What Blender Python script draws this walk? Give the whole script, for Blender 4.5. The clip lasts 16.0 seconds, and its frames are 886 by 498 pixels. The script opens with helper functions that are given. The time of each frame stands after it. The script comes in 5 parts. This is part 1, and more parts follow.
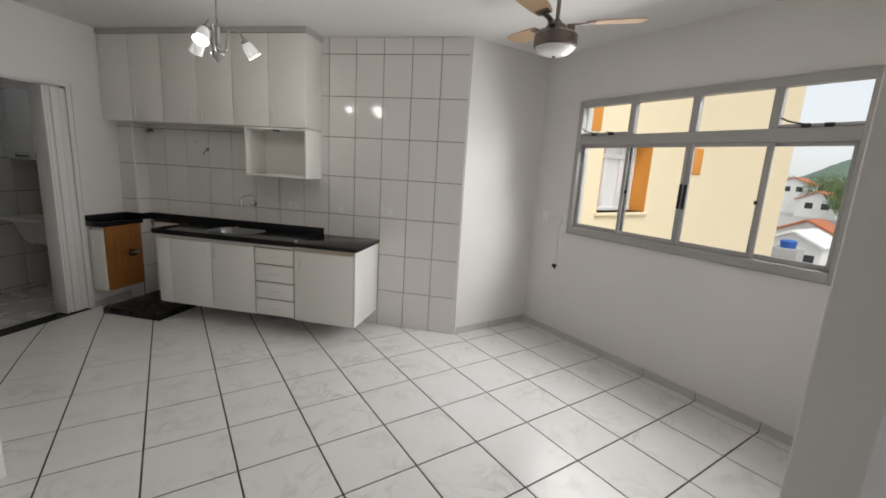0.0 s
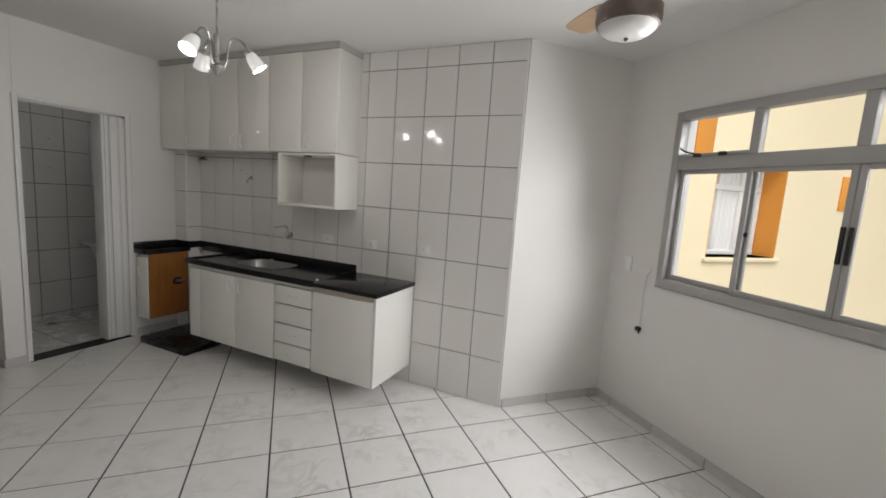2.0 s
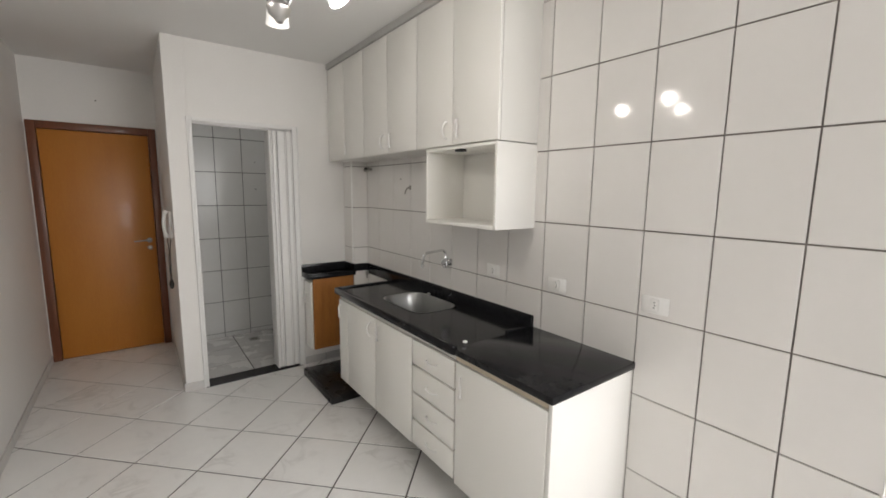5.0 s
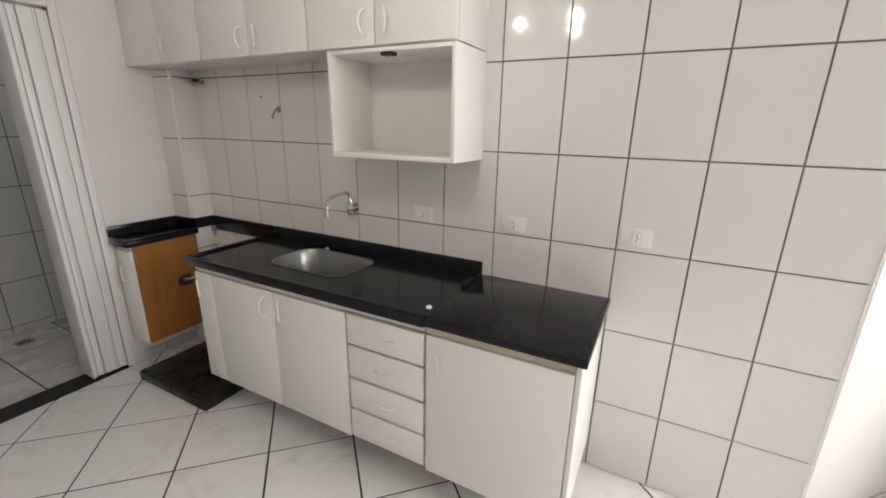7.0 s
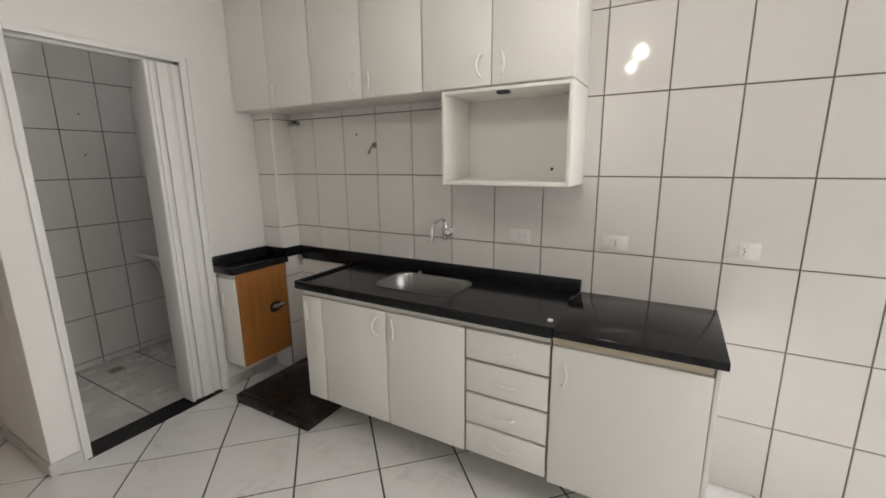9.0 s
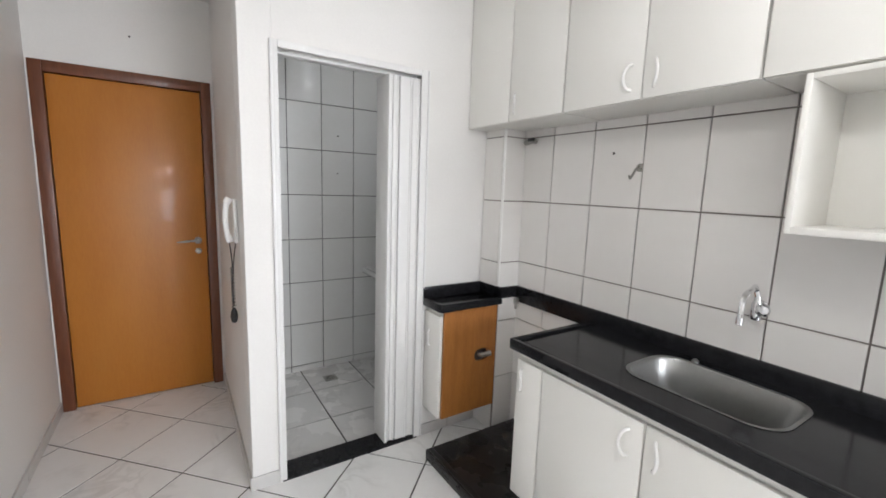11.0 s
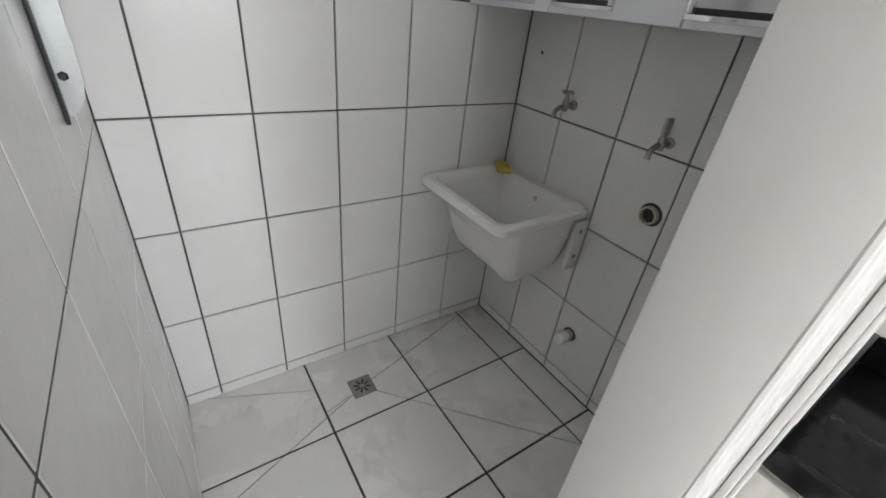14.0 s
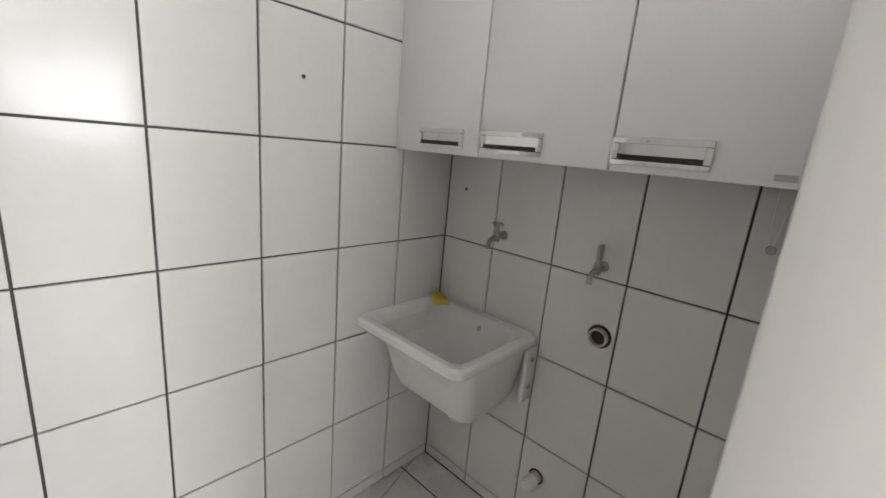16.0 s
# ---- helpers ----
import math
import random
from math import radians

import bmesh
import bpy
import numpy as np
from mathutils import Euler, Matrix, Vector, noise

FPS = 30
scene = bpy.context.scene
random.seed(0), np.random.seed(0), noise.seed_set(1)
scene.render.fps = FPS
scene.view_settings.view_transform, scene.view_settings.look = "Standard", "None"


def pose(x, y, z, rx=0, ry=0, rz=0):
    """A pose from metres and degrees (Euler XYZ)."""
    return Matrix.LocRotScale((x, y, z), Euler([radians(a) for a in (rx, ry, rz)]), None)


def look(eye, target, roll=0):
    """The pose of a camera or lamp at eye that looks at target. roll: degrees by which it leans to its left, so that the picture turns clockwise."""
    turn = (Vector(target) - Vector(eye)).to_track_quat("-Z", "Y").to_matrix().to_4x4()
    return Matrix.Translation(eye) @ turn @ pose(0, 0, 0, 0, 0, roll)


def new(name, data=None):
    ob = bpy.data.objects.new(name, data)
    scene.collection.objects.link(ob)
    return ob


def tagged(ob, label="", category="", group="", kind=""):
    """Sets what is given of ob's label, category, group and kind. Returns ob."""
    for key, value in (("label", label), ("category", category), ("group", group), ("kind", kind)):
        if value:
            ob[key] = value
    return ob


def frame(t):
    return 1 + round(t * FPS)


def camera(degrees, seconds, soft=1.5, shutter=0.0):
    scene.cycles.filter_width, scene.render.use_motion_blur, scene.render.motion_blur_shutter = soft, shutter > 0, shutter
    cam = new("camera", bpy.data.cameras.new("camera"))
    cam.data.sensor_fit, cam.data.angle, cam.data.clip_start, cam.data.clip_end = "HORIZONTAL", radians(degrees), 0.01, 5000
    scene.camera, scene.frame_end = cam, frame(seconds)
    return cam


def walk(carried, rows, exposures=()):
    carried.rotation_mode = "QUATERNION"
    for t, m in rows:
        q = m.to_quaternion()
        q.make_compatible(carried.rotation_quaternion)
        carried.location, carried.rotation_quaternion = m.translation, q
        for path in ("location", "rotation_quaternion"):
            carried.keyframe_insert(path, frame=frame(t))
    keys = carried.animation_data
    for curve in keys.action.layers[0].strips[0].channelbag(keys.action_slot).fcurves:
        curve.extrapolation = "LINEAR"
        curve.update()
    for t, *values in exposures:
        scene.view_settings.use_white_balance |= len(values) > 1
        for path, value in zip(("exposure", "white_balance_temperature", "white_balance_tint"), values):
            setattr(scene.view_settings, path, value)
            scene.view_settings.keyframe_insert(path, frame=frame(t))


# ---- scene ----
cam = camera(94.0, 16.0, 1.7, 0.0)
PATH = [
    (0, (1.017, 0.670, 1.561), (0.637, 2.596, 1.180), 3.4),
    (0.5, (1.049, 0.853, 1.569), (0.642, 2.787, 1.256), 5.1),
    (1, (1.065, 1.049, 1.563), (0.538, 2.955, 1.267), 4.9),
    (1.5, (1.111, 1.247, 1.555), (0.431, 3.109, 1.283), 4.5),
    (2, (1.195, 1.473, 1.570), (0.382, 3.283, 1.312), 3.9),
    (2.5, (1.161, 1.647, 1.531), (0.184, 3.375, 1.283), 3.2),
    (3, (1.070, 1.874, 1.544), (-0.116, 3.467, 1.307), 2.3),
    (3.5, (1.001, 2.114, 1.550), (-0.430, 3.491, 1.325), 1.4),
    (3.7, (0.972, 2.208, 1.536), (-0.565, 3.466, 1.321), 1.5),
    (5.8, (0.202, 2.844, 1.61), (-1.389, 4.02, 1.321), 0.5),
    (6, (0.122, 2.861, 1.603), (-1.334, 4.195, 1.285), 0.8),
    (6.5, (-0.107, 2.775, 1.572), (-1.207, 4.384, 1.124), 0.6),
    (7, (-0.223, 2.639, 1.54), (-1.11, 4.337, 0.967), 1.0),
    (7.5, (-0.322, 2.45, 1.517), (-1.121, 4.147, 0.823), 0.3),
    (8, (-0.421, 2.328, 1.521), (-1.239, 4.012, 0.816), -0.1),
    (8.2, (-0.463, 2.291, 1.517), (-1.301, 3.981, 0.852), -0.2),
    (10.3, (-0.763, 2.422, 1.509), (-2.136, 3.871, 1.376), 0.8),
    (10.5, (-0.847, 2.498, 1.524), (-2.318, 3.844, 1.364), 1.1),
    (11, (-1.094, 2.651, 1.492), (-2.758, 3.723, 1.203), 1.9),
    (11.5, (-1.442, 2.793, 1.479), (-3.137, 3.759, 1.04), 2.5),
    (12, (-1.775, 2.954, 1.45), (-3.469, 3.824, 0.838), 3.2),
    (12.5, (-2.112, 3.059, 1.451), (-3.812, 3.847, 0.752), 4.6),
    (13, (-2.473, 3.097, 1.452), (-4.091, 3.999, 0.698), 6.3),
    (13.5, (-2.817, 3.091, 1.432), (-4.303, 4.095, 0.547), 6.5),
    (14, (-3.08, 3.131, 1.405), (-4.46, 4.149, 0.375), 6.7),
    (14.5, (-3.222, 3.141, 1.394), (-4.458, 4.248, 0.278), 6.9),
    (15, (-3.253, 3.129, 1.395), (-4.477, 4.394, 0.444), 7.3),
    (15.5, (-3.25, 3.127, 1.401), (-4.517, 4.508, 0.703), 6.7),
    (16, (-3.245, 3.13, 1.419), (-4.563, 4.559, 0.948), 5.2),
]
EXPOSURES = [(0.0, 0.05, 6400, 10), (2.0, 0.06, 6400, 10), (3.5, 0.36, 6500, 10), (6.0, 1.0, 6480, 10), (7.0, 0.9, 6500, 10), (8.0, 0.72, 6600, 10), (10.5, 1.45, 6150, 10), (11.0, 1.7, 6000, 10),
             (12.5, 1.85, 6250, 10), (13.2, 1.66, 6050, 10), (14.0, 2.2, 6100, 10), (14.5, 2.45, 6200, 10), (16.0, 2.46, 6350, 10)]
walk(cam, [(t, look(eye, target, roll)) for t, eye, target, roll in PATH], EXPOSURES)

# ---------------------------------------------------------------- light
world = bpy.data.worlds.new("overcast_sky")
scene.world = world
world.use_nodes = True
wn = world.node_tree
sky = wn.nodes.new("ShaderNodeTexSky")
sky.sky_type = "NISHITA"
sky.sun_disc = False
sky.sun_elevation = radians(50)
sky.sun_rotation = radians(169)
sky.air_density, sky.dust_density, sky.ozone_density = 1.0, 4.0, 1.0
cloud = wn.nodes.new("ShaderNodeMix")            # thin cloud whitens the sky
cloud.data_type = "RGBA"
cloud.inputs[0].default_value = 0.7
cloud.inputs[7].default_value = (7.0, 7.0, 7.0, 1)
wn.links.new(sky.outputs[0], cloud.inputs[6])
wn.links.new(cloud.outputs[2], wn.nodes["Background"].inputs[0])
wn.nodes["Background"].inputs[1].default_value = 0.15

R45 = pose(0, 0, 0, 0, 0, 45)        # the window side of the room lies at 45 degrees: u along its normal, v along it


def lamp(name, kind, m, energy, color=(1, 1, 1), size=0.1, size_y=None, angle=None, spread=180):
    d = bpy.data.lights.new(name, kind)
    d.energy, d.color = energy, color
    if kind == "AREA":
        d.shape, d.size, d.size_y, d.spread = "RECTANGLE", size, size_y or size, radians(spread)
    elif kind == "POINT":
        d.shadow_soft_size = size
    elif kind == "SUN":
        d.angle = angle
    ob = new(name, d)
    ob.matrix_world = m
    return ob


lamp("sun", "SUN", look((2, -10, 14), (0, 0, 0)), 1.5, (1.0, 0.96, 0.9), angle=radians(25))
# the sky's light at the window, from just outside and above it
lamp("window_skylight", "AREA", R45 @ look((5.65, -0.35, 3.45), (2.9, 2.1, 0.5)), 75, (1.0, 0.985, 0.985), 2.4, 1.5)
# the light of sky and street in the window's opening
lamp("window_light", "AREA", R45 @ look((4.19, 1.369, 1.635), (0.19, 1.369, 1.10)), 26, (1.0, 0.985, 0.985), 1.86, 1.10, spread=152)

# ---------------------------------------------------------------- materials


def material(name, color, rough=0.5, metal=0.0, second=None, scale=6.0, fine=60.0, amount=0.5, bump=0.05, rough_var=0.08, shift=True,
             stretch=(1, 1, 1), coat=0.0, specular=0.5):
    """Two scales of noise in colour, roughness and relief; pieces are told apart by Object Info's Random."""
    m = bpy.data.materials.new(name)
    m.use_nodes = True
    n, l = m.node_tree.nodes, m.node_tree.links
    b = n["Principled BSDF"]
    co = n.new("ShaderNodeTexCoord")
    mp = n.new("ShaderNodeMapping")
    mp.inputs["Scale"].default_value = stretch
    l.new(co.outputs["Object"], mp.inputs["Vector"])
    if shift:
        info = n.new("ShaderNodeObjectInfo")
        mul = n.new("ShaderNodeMath")
        mul.operation = "MULTIPLY"
        mul.inputs[1].default_value = 37.0
        l.new(info.outputs["Random"], mul.inputs[0])
        l.new(mul.outputs[0], mp.inputs["Location"])
    big, small = n.new("ShaderNodeTexNoise"), n.new("ShaderNodeTexNoise")
    big.inputs["Scale"].default_value, big.inputs["Detail"].default_value = scale, 4
    small.inputs["Scale"].default_value, small.inputs["Detail"].default_value = fine, 3
    for t in (big, small):
        l.new(mp.outputs[0], t.inputs["Vector"])
    add = n.new("ShaderNodeMix")
    add.data_type = "FLOAT"
    add.inputs[0].default_value = 0.35
    l.new(big.outputs[0], add.inputs[2])
    l.new(small.outputs[0], add.inputs[3])
    ramp = n.new("ShaderNodeValToRGB")
    second = second or tuple(c * 0.9 for c in color)
    mid = tuple(c * (1 - amount) + s * amount for c, s in zip(color, second))
    ramp.color_ramp.elements[0].position, ramp.color_ramp.elements[0].color = 0.35, (*mid, 1)
    ramp.color_ramp.elements[1].position, ramp.color_ramp.elements[1].color = 0.65, (*color, 1)
    l.new(add.outputs[0], ramp.inputs[0])
    l.new(ramp.outputs[0], b.inputs["Base Color"])
    rr = n.new("ShaderNodeMapRange")
    rr.inputs["To Min"].default_value, rr.inputs["To Max"].default_value = max(0.02, rough - rough_var), min(1, rough + rough_var)
    l.new(big.outputs[0], rr.inputs[0])
    l.new(rr.outputs[0], b.inputs["Roughness"])
    b.inputs["Metallic"].default_value = metal
    b.inputs["Coat Weight"].default_value = coat
    b.inputs["Specular IOR Level"].default_value = specular
    if bump:
        bp = n.new("ShaderNodeBump")
        bp.inputs["Strength"].default_value, bp.inputs["Distance"].default_value = bump, 0.01
        l.new(add.outputs[0], bp.inputs["Height"])
        l.new(bp.outputs[0], b.inputs["Normal"])
    return m


def marble_tile(name, base, vein, rough):
    """Glazed ceramic with soft grey veins and small stains."""
    m = material(name, base, rough, 0, tuple(c * 0.93 for c in base), 5, 30, 0.6, 0.02, 0.05)
    n, l = m.node_tree.nodes, m.node_tree.links
    b, ramp, mp = n["Principled BSDF"], n["Color Ramp"], n["Mapping"]
    warp = n.new("ShaderNodeTexNoise")
    warp.inputs["Scale"].default_value, warp.inputs["Detail"].default_value = 3.5, 5
    l.new(mp.outputs[0], warp.inputs["Vector"])
    vein_n = n.new("ShaderNodeTexNoise")
    vein_n.inputs["Scale"].default_value, vein_n.inputs["Detail"].default_value, vein_n.inputs["Distortion"].default_value = 4.0, 6, 1.6
    l.new(mp.outputs[0], vein_n.inputs["Vector"])
    sub = n.new("ShaderNodeMath")
    sub.operation = "SUBTRACT"
    sub.inputs[1].default_value = 0.5
    l.new(vein_n.outputs[0], sub.inputs[0])
    ab = n.new("ShaderNodeMath")
    ab.operation = "ABSOLUTE"
    l.new(sub.outputs[0], ab.inputs[0])
    vr = n.new("ShaderNodeMapRange")
    vr.inputs["From Min"].default_value, vr.inputs["From Max"].default_value = 0.0, 0.075
    vr.inputs["To Min"].default_value, vr.inputs["To Max"].default_value = 1.0, 0.0
    l.new(ab.outputs[0], vr.inputs[0])
    wr = n.new("ShaderNodeMapRange")
    wr.inputs["From Min"].default_value, wr.inputs["From Max"].default_value = 0.48, 0.85
    l.new(warp.outputs[0], wr.inputs[0])
    mu = n.new("ShaderNodeMath")
    mu.operation = "MULTIPLY"
    l.new(vr.outputs[0], mu.inputs[0])
    l.new(wr.outputs[0], mu.inputs[1])
    mx = n.new("ShaderNodeMix")
    mx.data_type = "RGBA"
    l.new(mu.outputs[0], mx.inputs[0])
    l.new(ramp.outputs[0], mx.inputs[6])
    mx.inputs[7].default_value = (*vein, 1)
    l.new(mx.outputs[2], b.inputs["Base Color"])
    return m


def glass_material(name):
    m = bpy.data.materials.new(name)
    m.use_nodes = True
    b = m.node_tree.nodes["Principled BSDF"]
    b.inputs["Base Color"].default_value = (0.97, 0.99, 0.98, 1)
    b.inputs["Transmission Weight"].default_value = 1.0
    b.inputs["Roughness"].default_value = 0.0
    b.inputs["IOR"].default_value = 1.02
    return m


def glowing(name, color, strength):
    m = bpy.data.materials.new(name)
    m.use_nodes = True
    b = m.node_tree.nodes["Principled BSDF"]
    b.inputs["Base Color"].default_value = (0.9, 0.9, 0.88, 1)
    b.inputs["Emission Color"].default_value = (*color, 1)
    b.inputs["Emission Strength"].default_value = strength
    b.inputs["Roughness"].default_value = 0.2
    return m


PAINT = material("white_wall_paint", (0.82, 0.80, 0.77), 0.6, 0, (0.74, 0.72, 0.69), 1.6, 90, 0.5, 0.06, 0.1, specular=0.3)
CEILING = material("ceiling_paint", (0.80, 0.79, 0.77), 0.75, 0, (0.76, 0.75, 0.73), 1.2, 70, 0.4, 0.05, specular=0.2)
FLOOR_TILE = marble_tile("floor_tile_glaze", (0.83, 0.82, 0.80), (0.55, 0.535, 0.51), 0.2)
LAUNDRY_FLOOR = marble_tile("laundry_floor_glaze", (0.80, 0.785, 0.765), (0.55, 0.53, 0.51), 0.27)
GROUT = material("dark_grout", (0.045, 0.041, 0.037), 0.9, 0, (0.085, 0.078, 0.07), 8, 120, 0.7, 0.2)
WALL_GROUT = material("grey_wall_grout", (0.28, 0.25, 0.225), 0.9, 0, (0.18, 0.16, 0.145), 6, 120, 0.7, 0.2)
LAUNDRY_GROUT = material("laundry_wall_grout", (0.085, 0.08, 0.075), 0.9, 0, (0.14, 0.13, 0.12), 6, 120, 0.7, 0.2)
WALL_TILE = material("white_wall_tile_glaze", (0.80, 0.775, 0.745), 0.08, 0, (0.765, 0.74, 0.705), 2.5, 25, 0.5, 0.012, 0.02, specular=0.5)
LAUNDRY_TILE = material("laundry_wall_tile_glaze", (0.77, 0.765, 0.745), 0.14, 0, (0.735, 0.725, 0.70), 7.0, 34, 0.6, 0.12, 0.05, specular=0.18)
BASE_TILE = marble_tile("baseboard_tile_glaze", (0.60, 0.585, 0.565), (0.42, 0.40, 0.38), 0.3)
LAMINATE = material("white_cabinet_laminate", (0.87, 0.855, 0.81), 0.38, 0, (0.84, 0.82, 0.77), 2, 160, 0.5, 0.02, 0.06)
COOL_LAMINATE = material("cool_white_laminate", (0.85, 0.855, 0.885), 0.35, 0, (0.76, 0.77, 0.81), 2, 160, 0.5, 0.01, 0.05)
LAMINATE_SIDE = material("cabinet_side_laminate", (0.78, 0.765, 0.72), 0.45, 0, (0.74, 0.72, 0.67), 2, 160, 0.5, 0.02)
BEIGE_EDGE = material("raw_beige_strip", (0.62, 0.54, 0.42), 0.6, 0, (0.55, 0.46, 0.34), 8, 90, 0.6, 0.05)
GREY_TRIM = material("grey_painted_trim", (0.50, 0.49, 0.47), 0.55, 0, (0.42, 0.41, 0.39), 4, 70, 0.6, 0.05)
DRAWER_GAP_SHADE = material("cabinet_shadow_board", (0.34, 0.32, 0.29), 0.7)
GRANITE = material("black_granite", (0.008, 0.008, 0.009), 0.14, 0, (0.02, 0.02, 0.022), 40, 400, 0.8, 0.01, 0.04, specular=0.22)
SLAB_BLACK = material("worn_black_slab", (0.012, 0.011, 0.011), 0.28, 0, (0.024, 0.022, 0.02), 10, 150, 0.8, 0.08, 0.1, specular=0.25)
STEEL = material("brushed_steel", (0.36, 0.36, 0.35), 0.38, 1.0, (0.29, 0.29, 0.28), 6, 60, 0.5, 0.0, 0.05)
CHROME = material("chrome", (0.72, 0.72, 0.73), 0.10, 1.0, (0.62, 0.62, 0.63), 9, 80, 0.5, 0.0, 0.04)
OLD_CHROME = material("tarnished_tap_metal", (0.42, 0.41, 0.38), 0.30, 1.0, (0.28, 0.27, 0.24), 30, 200, 0.7, 0.05)
NICKEL = material("brushed_nickel", (0.52, 0.51, 0.50), 0.28, 1.0, (0.44, 0.43, 0.42), 10, 200, 0.5, 0.02)
BRONZE = material("fan_bronze_band", (0.20, 0.165, 0.145), 0.35, 0.85, (0.14, 0.11, 0.10), 12, 90, 0.6, 0.03)
ALUMINIUM = material("grey_anodised_aluminium", (0.46, 0.45, 0.435), 0.5, 0.3, (0.40, 0.39, 0.375), 3, 150, 0.5, 0.02)
BLACK_PLASTIC = material("black_plastic", (0.02, 0.02, 0.02), 0.45)
WHITE_PLASTIC = material("white_plastic", (0.88, 0.87, 0.85), 0.35, 0, (0.78, 0.765, 0.72), 6, 80, 0.5, 0.01)
PVC = material("white_pvc_door", (0.80, 0.79, 0.77), 0.4, 0, (0.75, 0.74, 0.72), 3, 60, 0.5, 0.02, stretch=(1, 1, 0.15))
OLD_PVC = material("stained_pvc_pipe", (0.66, 0.60, 0.48), 0.5, 0, (0.45, 0.36, 0.24), 14, 90, 0.7, 0.08)
# near-black: painted shade inside holes and slots, also dark plastic anchors
HOLE_SHADE_AND_ANCHOR = material("hole_shade_and_anchor", (0.05, 0.04, 0.035), 0.8)
BASIN = material("white_tank_plastic", (0.83, 0.82, 0.80), 0.22, 0, (0.78, 0.765, 0.74), 5, 60, 0.5, 0.02, 0.06)
SPONGE = material("yellow_sponge", (0.62, 0.47, 0.08), 0.95, 0, (0.42, 0.30, 0.05), 30, 140, 0.7, 0.5)
DOOR_WOOD = material("honey_wood_veneer", (0.50, 0.195, 0.028), 0.36, 0, (0.44, 0.155, 0.020), 2.5, 40, 0.8, 0.02, 0.06, stretch=(3, 3, 0.6), coat=0.12)
FRAME_WOOD = material("reddish_wood_frame", (0.17, 0.055, 0.022), 0.4, 0, (0.11, 0.034, 0.014), 6, 60, 0.8, 0.05, stretch=(8, 8, 0.8), coat=0.2)
CABINET_PLY = material("orange_raw_plywood", (0.43, 0.175, 0.038), 0.5, 0, (0.31, 0.11, 0.022), 6, 50, 0.8, 0.06, stretch=(5, 5, 0.7))
BLADE_WOOD = material("fan_blade_wood", (0.52, 0.36, 0.22), 0.4, 0, (0.42, 0.27, 0.15), 6, 50, 0.7, 0.03, stretch=(0.7, 8, 8))
FAN_GLASS = material("fan_opal_glass", (0.78, 0.77, 0.75), 0.2)
SHADE_GLASS = glowing("lit_shade_glass", (1.0, 0.97, 0.92), 0.2)
BULB = glowing("lit_bulb", (1.0, 0.97, 0.93), 6.0)
GLASS = glass_material("window_glass")
VINYL = material("grey_vinyl_leaf", (0.10, 0.11, 0.10), 0.6, 0, (0.2, 0.21, 0.2), 20, 90)
CREAM = material("cream_facade_paint", (0.84, 0.72, 0.50), 0.85, 0, (0.80, 0.67, 0.45), 0.8, 25, 0.5, 0.15)
ORANGE = material("orange_facade_paint", (0.72, 0.30, 0.05), 0.85, 0, (0.64, 0.25, 0.04), 1.5, 25, 0.5, 0.15)
CURTAIN = material("white_curtain", (0.78, 0.77, 0.76), 0.9, 0, (0.66, 0.66, 0.66), 4, 40, 0.6, 0.2, stretch=(10, 10, 0.5))
ROOF = material("orange_roof_tile", (0.50, 0.17, 0.08), 0.85, 0, (0.36, 0.11, 0.05), 2, 18, 0.7, 0.3)
HOUSE = material("white_house_paint", (0.78, 0.77, 0.75), 0.85, 0, (0.70, 0.69, 0.67), 0.7, 12, 0.5, 0.1)
ASPHALT = material("asphalt", (0.055, 0.055, 0.055), 0.9, 0, (0.085, 0.085, 0.082), 0.5, 20, 0.7, 0.2)
CONCRETE = material("light_concrete", (0.42, 0.41, 0.39), 0.9, 0, (0.34, 0.33, 0.31), 0.7, 14, 0.6, 0.15)
FOLIAGE = material("tree_foliage", (0.11, 0.16, 0.045), 0.8, 0, (0.06, 0.095, 0.03), 3, 30, 0.8, 0.3)
# distance haze is mixed into the hill's pale green
HAZY_HILL = material("hazy_wooded_hill", (0.13, 0.19, 0.14), 0.95, 0, (0.08, 0.125, 0.095), 0.08, 0.6, 0.8, 0.5)
BLUE = material("blue_plastic_tank", (0.03, 0.12, 0.42), 0.5)
RACK = material("galvanised_plate", (0.50, 0.52, 0.51), 0.42, 0.5, (0.42, 0.44, 0.43), 8, 90, 0.6, 0.03)
DARK_GLASS = material("dark_window_glass", (0.03, 0.035, 0.04), 0.1)

# ---------------------------------------------------------------- mesh helpers


def box(bm, lo, hi, bevel=0.0, seg=2, m=None):
    v = [bm.verts.new((x, y, z)) for x in (lo[0], hi[0]) for y in (lo[1], hi[1]) for z in (lo[2], hi[2])]
    fs = [bm.faces.new([v[i] for i in q]) for q in ((0, 1, 3, 2), (4, 6, 7, 5), (0, 4, 5, 1), (2, 3, 7, 6), (0, 2, 6, 4), (1, 5, 7, 3))]
    geo = v
    if bevel:
        edges = list({e for f in fs for e in f.edges})
        out = bmesh.ops.bevel(bm, geom=edges, offset=bevel, segments=seg, affect="EDGES", profile=0.5)
        geo = list({w for f in out["faces"] for w in f.verts} | {w for w in v if w.is_valid})
    if m is not None:
        bmesh.ops.transform(bm, matrix=m, verts=geo)
    return bm


def block(lo, hi, bevel=0.0, seg=2):
    return box(bmesh.new(), lo, hi, bevel, seg)


